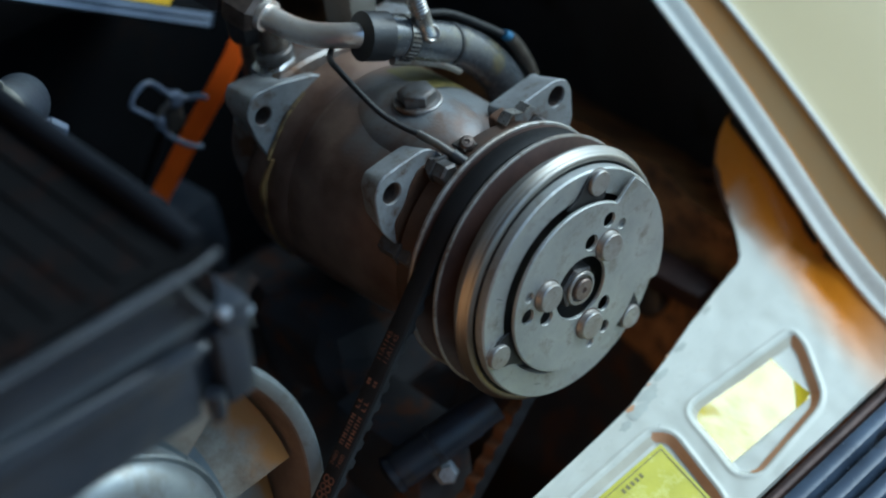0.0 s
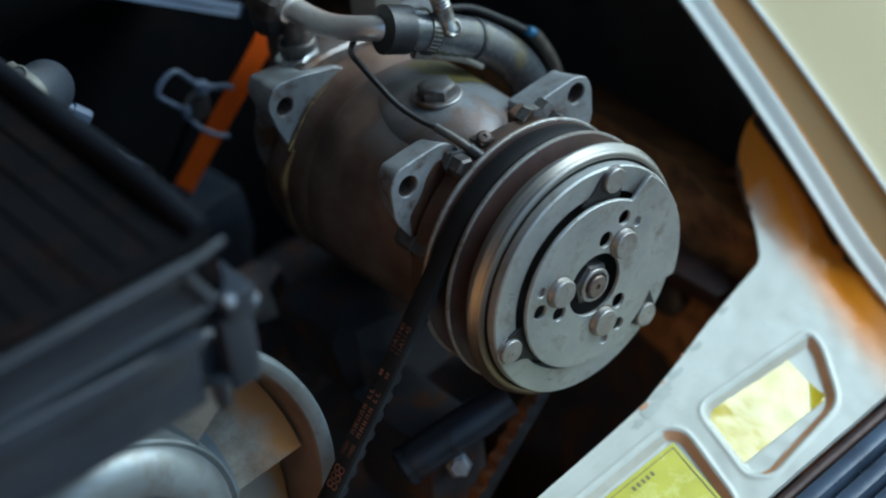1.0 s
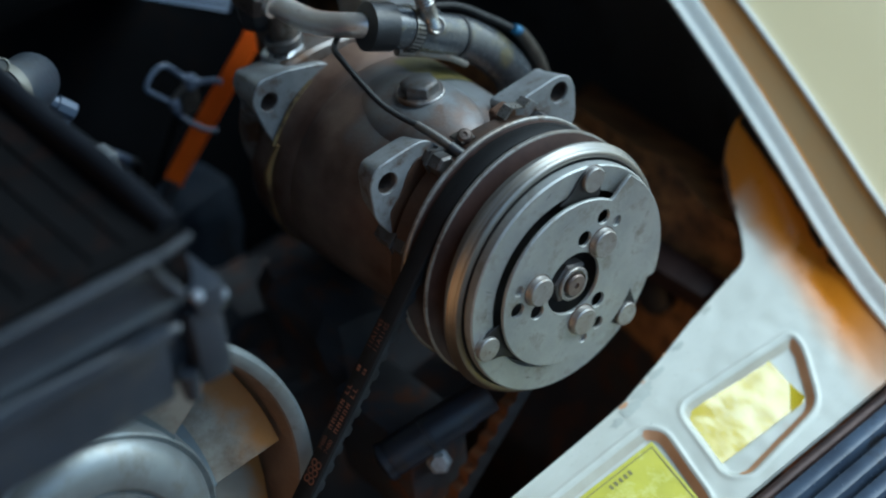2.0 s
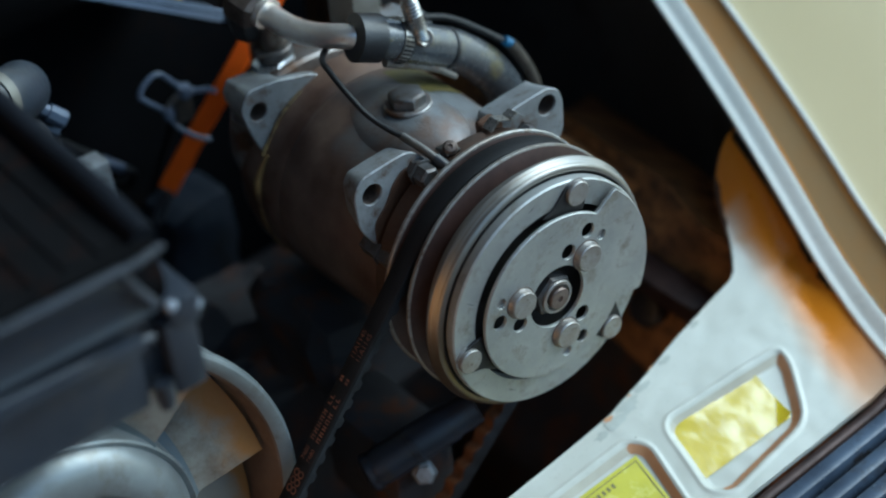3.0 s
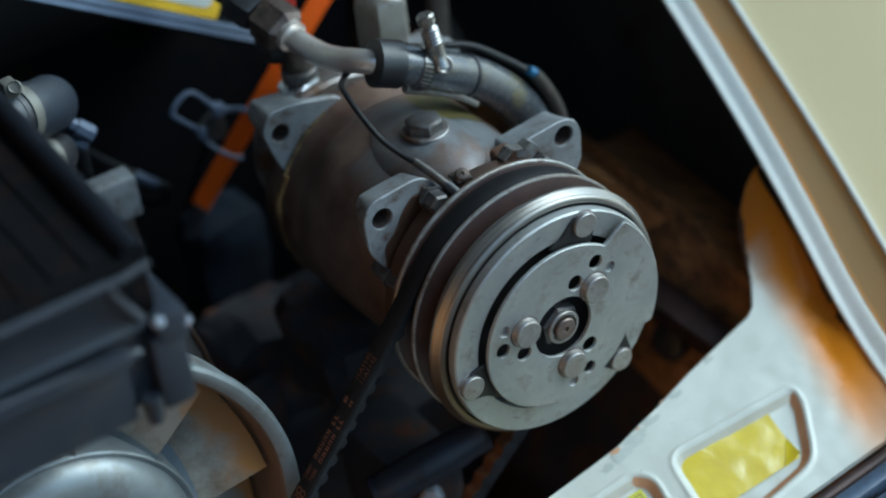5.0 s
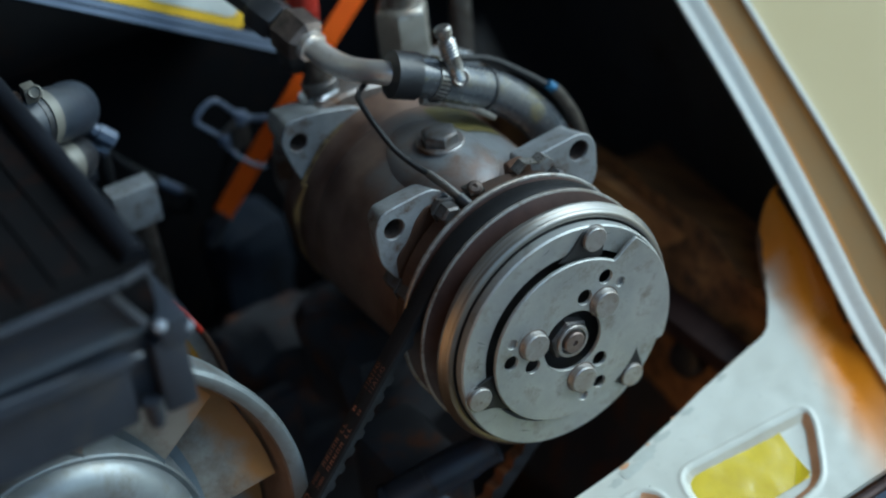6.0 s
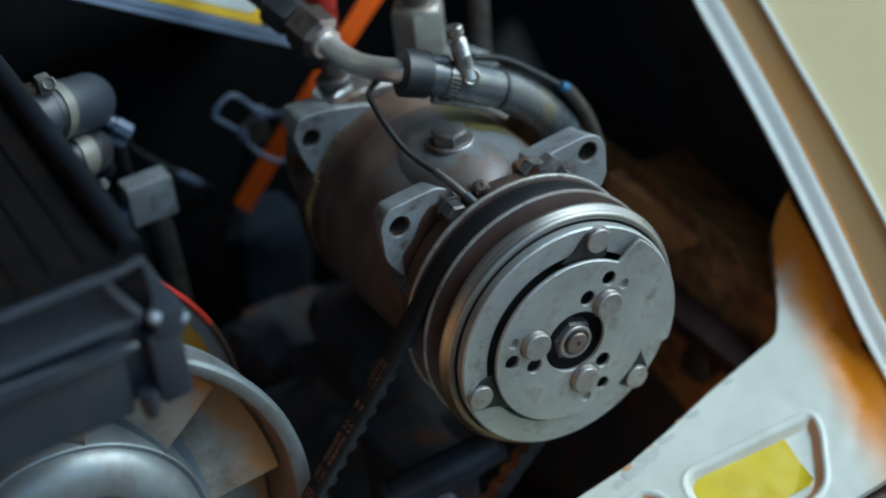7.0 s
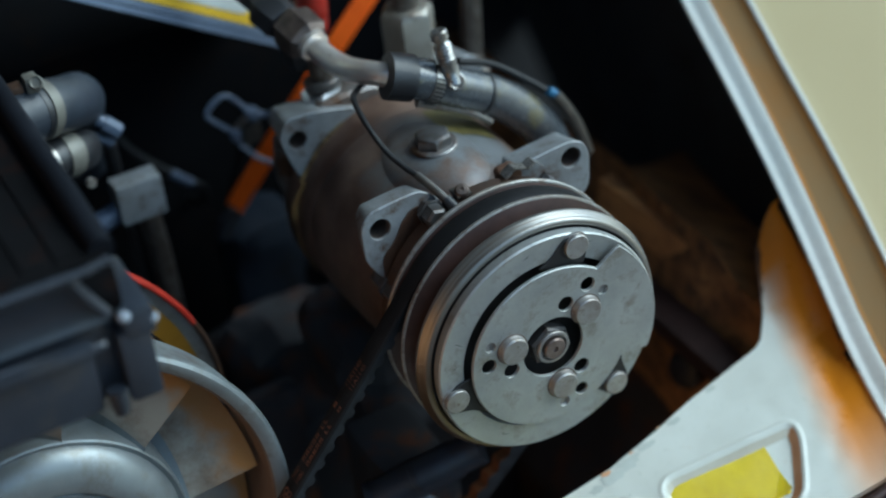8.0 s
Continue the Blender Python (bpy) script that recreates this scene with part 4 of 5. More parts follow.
part("pipe", tube([(-28, 184, 91), (-26, 172, 88), (-24.6, 160, 86.3), (-22.0, 148, 85.9), (-18.6, 136.5, 87.6), (-14.0, 127, 89.2), (-8, 121.5, 88.4), (0, 118, 85.8)], 6.0, 28), M_PIPE, hose)
part("pipe_bead", tube([(-26.6, 176, 89), (-26.0, 172, 88)], 8.0, 28, smooth=False), M_PIPE, hose)
line = spline([(-14, 120.5, 91.2), (2, 117.5, 85), (12, 116.5, 79.5), (26, 116, 71), (43, 117, 60), (60, 118.5, 43), (74, 121, 21), (82, 124, -10), (84, 130, -60)], 10)
part("collar", tube(line[1:9], 11.6, 32, smooth=False), M_RUBBER, hose, "black rubber end collar")
part("hose_body", tube(line[8:], 10.4, 32, smooth=False), M_HOSE, hose)
part("sleeve_ring", tube(line[35:37], 11.0, 32, smooth=False), M_RUBBER, hose)
clamp = part("hose_clamp", tube(line[14:20], 11.2, 32, smooth=False), M_CLAMP, hose, "worm-drive steel hose clamp")
run = (line[18] - line[16]).normalized()
face = Vector((-0.45, -0.75, 0.0))
face = (face - run * face.dot(run)).normalized()
rnd = run.cross(face)
for k in range(9):
    a = radians(-44 + 11 * k)
    out = face * math.cos(a) + rnd * math.sin(a)
    turn = Matrix((run, out.cross(run), out)).transposed().to_4x4()
    part("clamp_slot", box(-3.0, 3.0, -0.45, 0.45, 10.8, 11.5, 0, m=Matrix.Translation(line[17]) @ turn), M_DARKGAP, clamp)
part("screw_housing", tube([(15.6, 110.0, 95), (16.4, 109.2, 88), (16.2, 106.5, 82)], 4.3, 14, steps=6), M_CLAMP, clamp)
worm = part("worm_screw", prism((15.6, 110.2, 93), (-0.13, 0.14, 0.98), [(-2, 3.4)] + [(0.9 * k, 4.6 - 0.55 * (k % 2)) for k in range(12)] + [(11, 3.0), (12.5, 3.0), (12.6, 4.4), (16, 4.4), (17, 3.4)], 18), M_CLAMP, clamp)
part("screw_head", prism((16.6, 104.4, 84.6), (-0.2, -0.8, 0.5), [(-3, 4.4), (0, 4.4), (0.7, 3.6), (0.1, 2.4), (-0.4, 1.2)], 20), M_CLAMP, clamp)
part("side_cable", tube([(30, 128, 80), (48, 128, 72), (64, 122, 60), (72, 118, 53)], 1.9, 10), M_WIRE, hose)
part("blue_tape", tube([(73, 117.6, 53), (77, 117, 49)], 2.6, 14, smooth=False), M_BLUE, hose, "band of blue tape")
part("cable_sheath", tube([(76, 117, 50), (82, 117, 40), (88, 117, 27), (94, 118, 8)], 3.4, 12), M_GREASE, hose, "brown grimy cable sheath")
part("lower_tube", tube([(-1, 114, 75), (16, 112, 66.5), (27, 110, 60), (36, 110, 52)], lambda t: 2.6 - 1.0 * t, 14), M_FLANGE, hose, "pale alloy tube stub")

# ---- rear fittings ----
fitting = thing("service_fitting", "stacked steel hexagon fittings on the compressor's rear port", "fitting")
part("hex_nut", prism((-21, 174, 44), (-0.30, 0.10, 1), [(0, 13.5), (6, 13.5), (7, 12.6), (7.2, 11.6), (17, 11.6), (19, 10.2)], 6, 0.25), M_CHROME, fitting)
part("seal_collar", prism((-23, 176, 63), (-0.12, 0.08, 1), [(0, 9.6), (4, 9.6), (5, 8.6)], 24), M_PLUG, fitting)
part("neck", prism((-22, 177, 56), (0, 0, 1), [(0, 8.8), (8, 8.8), (9, 7), (26, 7)], 24), M_BOLT, fitting)
part("elbow_block", prism((-27, 190, 70), (0, 0, 1), [(0, 8), (3, 10), (14, 11), (20, 9)], 8), M_RUBBER, fitting)
part("union_nut", prism((-28, 184, 91), (0.2, -0.93, -0.3), [(-9, 11.0), (-7.5, 12.2), (6, 12.2), (8, 10.4), (9, 9.2)], 6, 0.4), M_UNION, fitting, "worn brass-brown union nut")
part("rubber_boot", prism((-33, 196, 95), (-0.25, 0.93, 0.3), [(-3, 9.5), (-1, 10.8), (12, 10.8), (14, 9.5), (15, 7), (60, 7)], 6, 0.4), M_RUBBER, fitting)

block = thing("hex_fitting", "tall dull steel hexagon fitting on a round base", "fitting")
part("base", prism((28, 183, 20), (0, 0, 1), [(0, 16), (22, 16), (25, 14)], 32), M_BOLT, block)
part("hex", prism((30.5, 183, 44), (0, 0, 1), [(0, 12.4), (2, 14.4), (40, 14.4), (43, 12.2), (43.6, 11)], 6, 0.62), M_BRASS, block)
part("neck", prism((30.5, 183, 86), (0, 0, 1), [(0, 7), (30, 7)], 24), M_BOLT, block)
post = thing("steel_pipe", "upright dull steel pipe behind the compressor", "pipe")
part("pipe", tube([(74, 205, -60), (76, 205, 20), (77, 204, 60), (80, 203, 140)], 6.0, 18), M_BOLT, post)
part("bracket_foot", prism((70, 198, 22), (0.1, -0.2, 1), [(0, 11), (10, 10), (14, 6)], 20), M_BOLT, post)
cap = thing("red_cap", "red plastic cap on a service valve", "cap")
part("cap_body", prism((-3, 228, 66), (0, 0, 1), [(0, 7.6), (6, 7.8), (6.3, 6.8), (7.5, 6.8), (7.8, 8.0), (13, 8.4), (13.3, 7.4), (14.5, 7.4), (14.8, 8.4), (28, 8.2), (30, 6)], 24), M_RED, cap)
part("valve_stem", prism((-3, 228, -46), (0, 0, 1), [(0, 5), (113, 5)], 16), M_BOLT, cap)

# ---- belt ----
belt = thing("drive_belt", "black cogged rubber drive belt with worn orange print", "belt")
N1, N2 = radians(140.0), radians(133.6)
CRANK_R = 44.0
BELT_R = 61.0


def crank_centre():
    # lies 65 - CRANK_R inside the first strand and 58 + CRANK_R inside the second
    a = np.array([[math.cos(N1), math.sin(N1)], [math.cos(N2), math.sin(N2)]])
    return np.linalg.solve(a, [BELT_R - CRANK_R, -BELT_R + CRANK_R])


CC = crank_centre()


def belt_path(step=1.6):
    """Outer back of the belt: round the compressor's pulley, down to the crank pulley and back, as (x, z) with outward normals."""
    pts = []
    a0, a1 = N1, N2 - math.pi
    n = int(BELT_R * (a0 - a1) / step)
    for k in range(n):
        a = a0 + (a1 - a0) * k / n
        pts.append((BELT_R * math.cos(a), BELT_R * math.sin(a), a))
    p, q = Vector(polar(BELT_R, math.degrees(a1))), Vector(CC) + polar(CRANK_R, math.degrees(a1))
    n = int((q - p).length / step)
    for k in range(n):
        c = p.lerp(q, k / n)
        pts.append((c.x, c.y, a1))
    b0, b1 = a1, N1 - 2 * math.pi
    n = int(CRANK_R * (b0 - b1) / step)
    for k in range(n):
        a = b0 + (b1 - b0) * k / n
        pts.append((CC[0] + CRANK_R * math.cos(a), CC[1] + CRANK_R * math.sin(a), a))
    p, q = Vector(CC) + polar(CRANK_R, 140), polar(BELT_R, 140)
    n = int((q - p).length / step)
    for k in range(n):
        c = p.lerp(q, k / n)
        pts.append((c.x, c.y, N1))
    return pts


BELT_Y = 36.4


def belt_strip(section):
    """Sweeps (y, depth) pairs round the belt; a depth may be a function of the length."""
    bm = bmesh.new()
    rings, run, last = [], 0.0, None
    for x, z, a in belt_path():
        if last:
            run += math.hypot(x - last[0], z - last[1])
        last = (x, z)
        rings.append([bm.verts.new((x - d * math.cos(a), BELT_Y + y, z - d * math.sin(a))) for y, d in ((y, dd(run) if callable(dd) else dd) for y, dd in section)])
    for i in range(len(rings)):
        bridge(bm, rings[i - 1], rings[i], False)
    return bm


def cog(run):
    return 5.6 + 2.0 * smoothstep(-0.5, 0.5, math.sin(2 * math.pi * run / 9.6))


part("back", belt_strip([(-5.2, 1.5), (-5.0, 0.4), (-4.6, 0.0), (4.6, 0.0), (5.0, 0.4), (5.2, 1.5)]), M_BELT, belt, smooth=60)
part("cut_edge", belt_strip([(-5.2, 1.5), (-3.6, cog)]), M_BELTCUT, belt, smooth=60)
part("cut_edge", belt_strip([(5.2, 1.5), (3.6, cog)]), M_BELTCUT, belt, smooth=60)
part("cogged_underside", belt_strip([(-3.6, cog), (3.6, cog)]), M_COG, belt, "cogged inner side of the belt", smooth=60)
crank = thing("crank_pulley", "dark steel crank pulley that drives the belt", "pulley")
part("wheel", lathe([(30, 20), (30, 43), (34, 35), (40, 35), (44, 43), (44, 20)], centre=(CC[0], 0, CC[1]), n=64), M_DARKGAP, crank)

ALONG = Vector((math.sin(N1), 0, -math.cos(N1)))
OUT = Vector((math.cos(N1), 0, math.sin(N1)))


def on_belt(s, y, lift=0.12):
    """A place on the printed strand: s millimetres up from where it leaves the pulley, y across."""
    return OUT * (BELT_R + lift) + ALONG * s + Vector((0, BELT_Y + y, 0))


def belt_bar(s0, s1, y0, y1):
    bm = bmesh.new()
    bm.faces.new([bm.verts.new(on_belt(s, y)) for s, y in ((s0, y0), (s1, y0), (s1, y1), (s0, y1))])
    return bm


def belt_words(words, s, y, size):
    curve = bpy.data.curves.new("print", "FONT")
    curve.body, curve.size, curve.align_y = words, size * S, "CENTER"
    tmp = bpy.data.objects.new("print", curve)
    me = bpy.data.meshes.new_from_object(tmp)
    bpy.data.objects.remove(tmp)
    m = Matrix((( ALONG.x, 0, OUT.x, 0), (0, 1, 0, 0), (ALONG.z, 0, OUT.z, 0), (0, 0, 0, 1)))
    me.transform(Matrix.Translation(on_belt(s, y) * S) @ m)
    me.materials.append(M_PRINT)
    ob = new("print", me)
    ob.parent = belt


for y in (2.2, -1.8):
    belt_words("11A1145", -63.5, y, 4.0)
    belt_words("7480", -115.5, y, 3.4)
    for k in range(5):
        for s in (0.0, 1.5):
            part("print_bar", belt_bar(-105 + 3.2 * k + s, -104.3 + 3.2 * k + s, y - 1.3, y + 1.3), M_PRINT, belt)
        part("print_bar", belt_bar(-104.3 + 3.2 * k, -103.5 + 3.2 * k, y + 0.6 - 0.6 * (k % 3), y + 1.2 - 0.6 * (k % 3)), M_PRINT, belt)
    for k in range(2):
        part("print_bar", belt_bar(-87 + 3.0 * k, -86.2 + 3.0 * k, y - 1.3, y + 1.3), M_PRINT, belt)
        part("print_bar", belt_bar(-86.2 + 3.0 * k, -85 + 3.0 * k, y - 1.3, y - 0.7), M_PRINT, belt)
    part("print_bar", belt_bar(-75, -73.8, y - 1.0, y + 1.0), M_PRINT, belt)
    part("print_bar", belt_bar(-73.4, -72.2, y - 1.0, y + 1.0), M_PRINT, belt)
for k in range(3):
    for y in (-1.6, 1.6):
        c = on_belt(-130 + 4 * k, y)
        bm = bmesh.new()
        ro = [bm.verts.new(on_belt(-130 + 4 * k + 1.9 * math.cos(2 * math.pi * j / 14), y + 1.9 * math.sin(2 * math.pi * j / 14))) for j in range(14)]
        ri = [bm.verts.new(on_belt(-130 + 4 * k + 1.1 * math.cos(2 * math.pi * j / 14), y + 1.1 * math.sin(2 * math.pi * j / 14))) for j in range(14)]
        bridge(bm, ro, ri)
        part("print_ring", bm, M_PRINT, belt)

# ---- fan beside the housing ----
FX, FZ = -234.0, -54.0
fan = thing("cooling_fan", "silver-painted ring fan with a domed hub and cream blades", "fan")
part("ring", lathe(caps=False, profile=[(66, 107.0), (60, 106.6), (54, 105.9), (49, 107.5), (47, 110.5), (46.8, 113.0), (48, 114.6), (51, 115.0), (53, 114.0), (55, 112.8), (57, 112.6), (70, 111.9), (72.5, 111.0), (73, 109.5), (73, 106.2), (66, 106.4)], centre=(FX, 0, FZ), n=128), M_SILVER, fan)
part("hub", lathe([(84, 66.5), (58, 66.5), (55, 66), (54.4, 65.2), (55, 64), (55.5, 63), (53, 62), (49, 58.5), (46.8, 53), (46.2, 48), (47, 43.5), (49.5, 41.5), (49.8, 40.5), (48.5, 40), (48.3, 0)], centre=(FX, 0, FZ), n=96), M_SILVER, fan, "domed silver fan hub")


def blade(a0):
    bm = bmesh.new()
    rows = []
    for i in range(13):
        r = 66 + 37 * i / 12
        row = []
        for j in range(11):
            t = j / 10
            a = radians(a0 + 46 * t + 1.0 * i / 12)
            row.append((FX + r * math.cos(a), 56 + 50 * t - 5 * math.sin(math.pi * t), FZ + r * math.sin(a)))
        rows.append([bm.verts.new(p) for p in row])
    for a, b in zip(rows, rows[1:]):
        bridge(bm, a, b, False)
    geom = bmesh.ops.solidify(bm, geom=bm.faces[:], thickness=1.6)
    return bm


def blade_root(a0):
    """The silver-painted foot that flares from the hub on to a blade."""
    bm = bmesh.new()
    rows = []
    for i in range(5):
        row = []
        for j in range(11):
            t = 0.9 * j / 10
            r = 65.5 + (2.0 + 9.0 * t) * i / 4
            a = radians(a0 + 46 * t + 1.0 * (r - 66) / 37)
            row.append(bm.verts.new((FX + r * math.cos(a), 56 + 50 * t - 5 * math.sin(math.pi * t) - 1.6 + 0.4 * i / 4, FZ + r * math.sin(a))))
        rows.append(row)
    for a, b in zip(rows, rows[1:]):
        bridge(bm, a, b, False)
    bmesh.ops.solidify(bm, geom=bm.faces[:], thickness=1.0)
    return bm


for k in range(10):
    vane = part("blade", blade(38 + 36 * k), M_BLADE, fan)
    part("blade_root", blade_root(38 + 36 * k), M_SILVER, vane, "silver foot of the blade")
part("ring_lining", lathe([(48.6, 108.2), (49.6, 106.8), (54, 105.4), (66, 105.2), (84, 104.8)], centre=(FX, 0, FZ), n=96, caps=False), M_LINING, fan, "brown inside of the fan ring")
# Dark disc added to give the shaded gaps between the blades.
part("backing", lathe([(112, 100), (113, 20)], centre=(FX, 0, FZ), n=64), M_DARKFIN, fan)


def arc_lathe(profile, start, stop, n=96):
    """Part of a turned ring about the fan's axis, between two angles."""
    bm = bmesh.new()
    rings = []
    for i in range(n + 1):
        a = radians(start + (stop - start) * i / n)
        rings.append(add_ring(bm, [(FX + r * math.cos(a), along, FZ + r * math.sin(a)) for along, r in profile]))
    for a, b in zip(rings, rings[1:]):
        bridge(bm, a, b, False)
    return bm


guard = thing("fan_rim", "red-edged ochre rim behind the silver fan", "rim")
part("red_edge", arc_lathe([(128.5, 113.2), (127.0, 113.7), (126.6, 114.8), (127.0, 115.9), (129, 116.4), (133, 115.6)], 22, 168), M_RED, guard)
# The rim's fall into shadow is painted as this dark arc.
part("shaded_edge", arc_lathe([(128.5, 113.2), (127.0, 113.7), (126.6, 114.8), (127.0, 115.9), (129, 116.4), (133, 115.6)], -192, 22), M_RUSTCAST, guard, "dark arc of the red rim, its shade put into the colour")
part("grey_band", lathe([(128.4, 113.4), (129.5, 109.5), (130.2, 107.0)], centre=(FX, 0, FZ), n=128, caps=False), M_FLANGE, guard)
part("inner_face", lathe([(130.2, 107.0), (131.5, 100), (133, 60), (133.5, 20)], centre=(FX, 0, FZ), n=128, caps=False), M_OCHRE, guard)
part("stay", tube([(FX, 134, FZ - 100), (FX, 136, -200), (FX, 150, -318)], 6, 14), M_ENGINE, guard)

# ---- black housing ----


def extrude_x(profile, x0, x1):
    """A (y, z) outline drawn out along x, its edges slightly rounded."""
    bm = bmesh.new()
    outer = rounded(profile, 2.0, 2)
    a = add_ring(bm, [(x0, p.x, p.y) for p in outer])
    b = add_ring(bm, [(x1, p.x, p.y) for p in outer])
    bridge(bm, a, b)
    bm.faces.new(a)
    bm.faces.new(b)
    return bm


def lid_lip():
    """The lid's front face: a hollow curve that rises into an outward lip, cut off at a slant."""
    bm = bmesh.new()
    front = spline([(0, -14.8, 112.5), (0, -13.4, 116), (0, -12.6, 122), (0, -14.6, 131), (0, -19.0, 138), (0, -25.0, 143.6)], 5)
    ring = [(p.y, p.z) for p in front]
    ring += [(-23.6, 145.4), (-16.0, 140), (-11.2, 131), (-8.6, 121), (-9.0, 112.5)]
    a = add_ring(bm, [(-505, y, z) for y, z in ring])
    b = add_ring(bm, [(-209.5 + 0.5 * (138 - min(z, 138)), y, z) for y, z in ring])
    bridge(bm, a, b)
    bm.faces.new(a)
    bm.faces.new(b)
    return bm


housing = thing("plastic_housing", "large black plastic housing with a ribbed lid", "housing")
part("front_box", box(-505, -206, -13, 28, 70, 104, 3), M_BLACKPLASTIC, housing)
part("slot_back", box(-207, -195, -6, 28, 71, 104, 1), M_BLACKPLASTIC, housing)
part("end_pillar", box(-196, -182, -15, 28, 70, 104, 2.5), M_BLACKPLASTIC, housing)
part("front_ridge", box(-505, -205.5, -20.0, -12, 102, 107.5, 2.4), M_BLACKPLASTIC, housing)
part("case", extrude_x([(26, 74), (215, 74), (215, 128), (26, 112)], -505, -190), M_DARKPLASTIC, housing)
lid = part("lid", box(-505, -198, -9, 24, 100, 112.5, 4.5), M_BLACKPLASTIC, housing)
part("lid_lip", lid_lip(), M_BLACKPLASTIC, housing, "flared glossy black lip along the lid")
part("lip_edge", tube([(-505, -24.5, 144), (-300, -24.5, 144), (-214, -24.2, 143.6), (-200, -23.4, 144), (-193, -22.6, 144.6)], 1.6, 12), M_BLACKPLASTIC, housing)
part("lip_rib", tube([(-209.5, -19.0, 138.5), (-204, -16.2, 127), (-198, -15.0, 116)], 2.6, 14), M_BLACKPLASTIC, housing)
part("end_cap", box(-193, -179.5, -16, 26, 100, 113, 2.6), M_BLACKPLASTIC, housing)
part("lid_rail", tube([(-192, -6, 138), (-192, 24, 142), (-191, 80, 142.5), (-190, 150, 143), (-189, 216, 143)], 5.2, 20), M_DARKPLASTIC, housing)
part("front_rib", tube([(-505, -14, 118), (-247, -15, 106.9), (-206, -15.2, 103.4), (-203.6, -15, 103)], 2.3, 12), M_BLACKPLASTIC, housing)
part("foot", prism((-200.5, -13, 70), (0, 0, 1), [(-3, 3.0), (2, 4.0), (9, 4.0)], 16), M_BLACKPLASTIC, housing)
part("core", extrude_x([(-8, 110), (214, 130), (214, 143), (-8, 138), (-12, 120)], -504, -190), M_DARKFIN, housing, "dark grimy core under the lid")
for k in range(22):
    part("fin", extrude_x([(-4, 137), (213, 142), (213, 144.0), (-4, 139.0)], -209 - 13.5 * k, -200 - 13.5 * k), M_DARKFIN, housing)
part("support", box(-470, -450, 60, 200, -322, 76, 2), M_BLACKPLASTIC, housing)
# Pale domes added for the highlights on the cap's rounded corners.
for p in ((-192.5, -17.2, 113.5), (-181, -14.2, 106.5)):
    part("corner_glint", prism(p, (-0.35, -0.7, 0.62), [(-3, 2.4), (0, 2.4), (1.2, 1.8), (1.7, 0.8)], 20), M_GLINT, housing, "small pale dome for a corner highlight")

# ---- coolant hoses behind the housing ----
elbow = thing("coolant_hose", "grey rubber elbow hose with a pale band clamp", "hose")
run_up = spline([(-193, 186, 92), (-163, 196, 90), (-146, 208, 82), (-137, 222, 74), (-134, 240, 58), (-132, 262, 16)], 10)
part("hose_body", tube(run_up, 14.0, 24, smooth=False), M_GREYHOSE, elbow)
eclamp = part("band_clamp", tube(run_up[10:13], 14.9, 28, smooth=False), M_BAND, elbow)
part("groove", tube(run_up[9:11], 14.3, 28, smooth=False), M_RUBBER, elbow)
part("clamp_ear", box(-166, -159.5, 189, 196, 103, 111.5, 1.0), M_BAND, eclamp)
part("clamp_screw", prism((-161, 188.6, 108.6), (-0.25, -0.75, 0.6), [(-2, 3.4), (1.2, 3.4), (1.8, 2.8), (1.2, 2.1), (1.1, 1.0)], 20), M_BAND, eclamp)
part("clamp_tongue", box(-174, -167, 190, 198, 102, 108, 1.0), M_RUSTCAST, eclamp)
lower = thing("coolant_hose", "short black hose with a pale band clamp", "hose")
run_low = spline([(-190, 188, 60), (-160, 198, 60), (-150, 202, 57.5), (-144, 209, 54), (-141.5, 222, 48), (-141, 262, 30)], 10)
part("hose_body", tube(run_low, 10.8, 24, smooth=False), M_RUBBER, lower)
lclamp = part("band_clamp", tube(run_low[12:20], 11.7, 28, smooth=False), M_BAND, lower)
part("pipe_end", tube(run_low[5:10], 11.4, 28, smooth=False), M_CLAMP, lower, "bright steel pipe end in the hose")
part("clamp_screw", prism((-146, 196, 43), (0.2, -1, 0.0), [(0, 2.6), (3, 2.6)], 16), M_FLANGE, lclamp)
conn = thing("pipe_fitting", "small blue-grey metal pipe fitting beside the hoses", "fitting")
part("fitting_body", prism((-125, 222, 55), (0.6, -0.3, -0.6), [(-6, 3.6), (-2, 3.6), (-1.8, 4.8), (7, 4.8), (8, 4)], 8), M_FITTING, conn)
part("side_nut", prism((-126, 224, 46), (0.7, -0.3, -0.5), [(-6, 3.8), (3, 3.8), (4, 3.2)], 6), M_FITTING, conn)
part("stem", tube([(-126, 223, 55), (-122, 240, 0), (-122, 250, -200)], 4, 12), M_WIRE, conn)
sw = thing("sensor_block", "square grey metal sensor block in the dark bay", "sensor")
part("block", box(-12.5, 12.5, -5, 9, -11.5, 11.5, 1.2, m=Matrix.Translation((-118, 217, 11))), M_EAR, sw)
part("plug", tube([(-129, 222, 4), (-146, 220, 0)], 6.0, 16, smooth=False), M_FITTING, sw)
part("stem", tube([(-112, 230, -4), (-108, 236, -60), (-108, 240, -160)], 6, 14), M_BOLT, sw)

harness = thing("glint_pipe", "thin dark pipe in the bay with a painted glint", "pipe")
part("pipe", tube([(-104, 300, 4), (-98, 290, -6), (-86, 280, -17), (-80, 277, -22)], 2.4, 12), M_WIRE, harness)
# Only this length is blue-grey: the pipe's glint put into its colour.
part("pipe_end", tube([(-82, 278, -20.5), (-77, 275, -25), (-72.5, 273.5, -29)], 3.0, 12), M_FITTING, harness, "blue-grey glint painted on a length of the pipe")
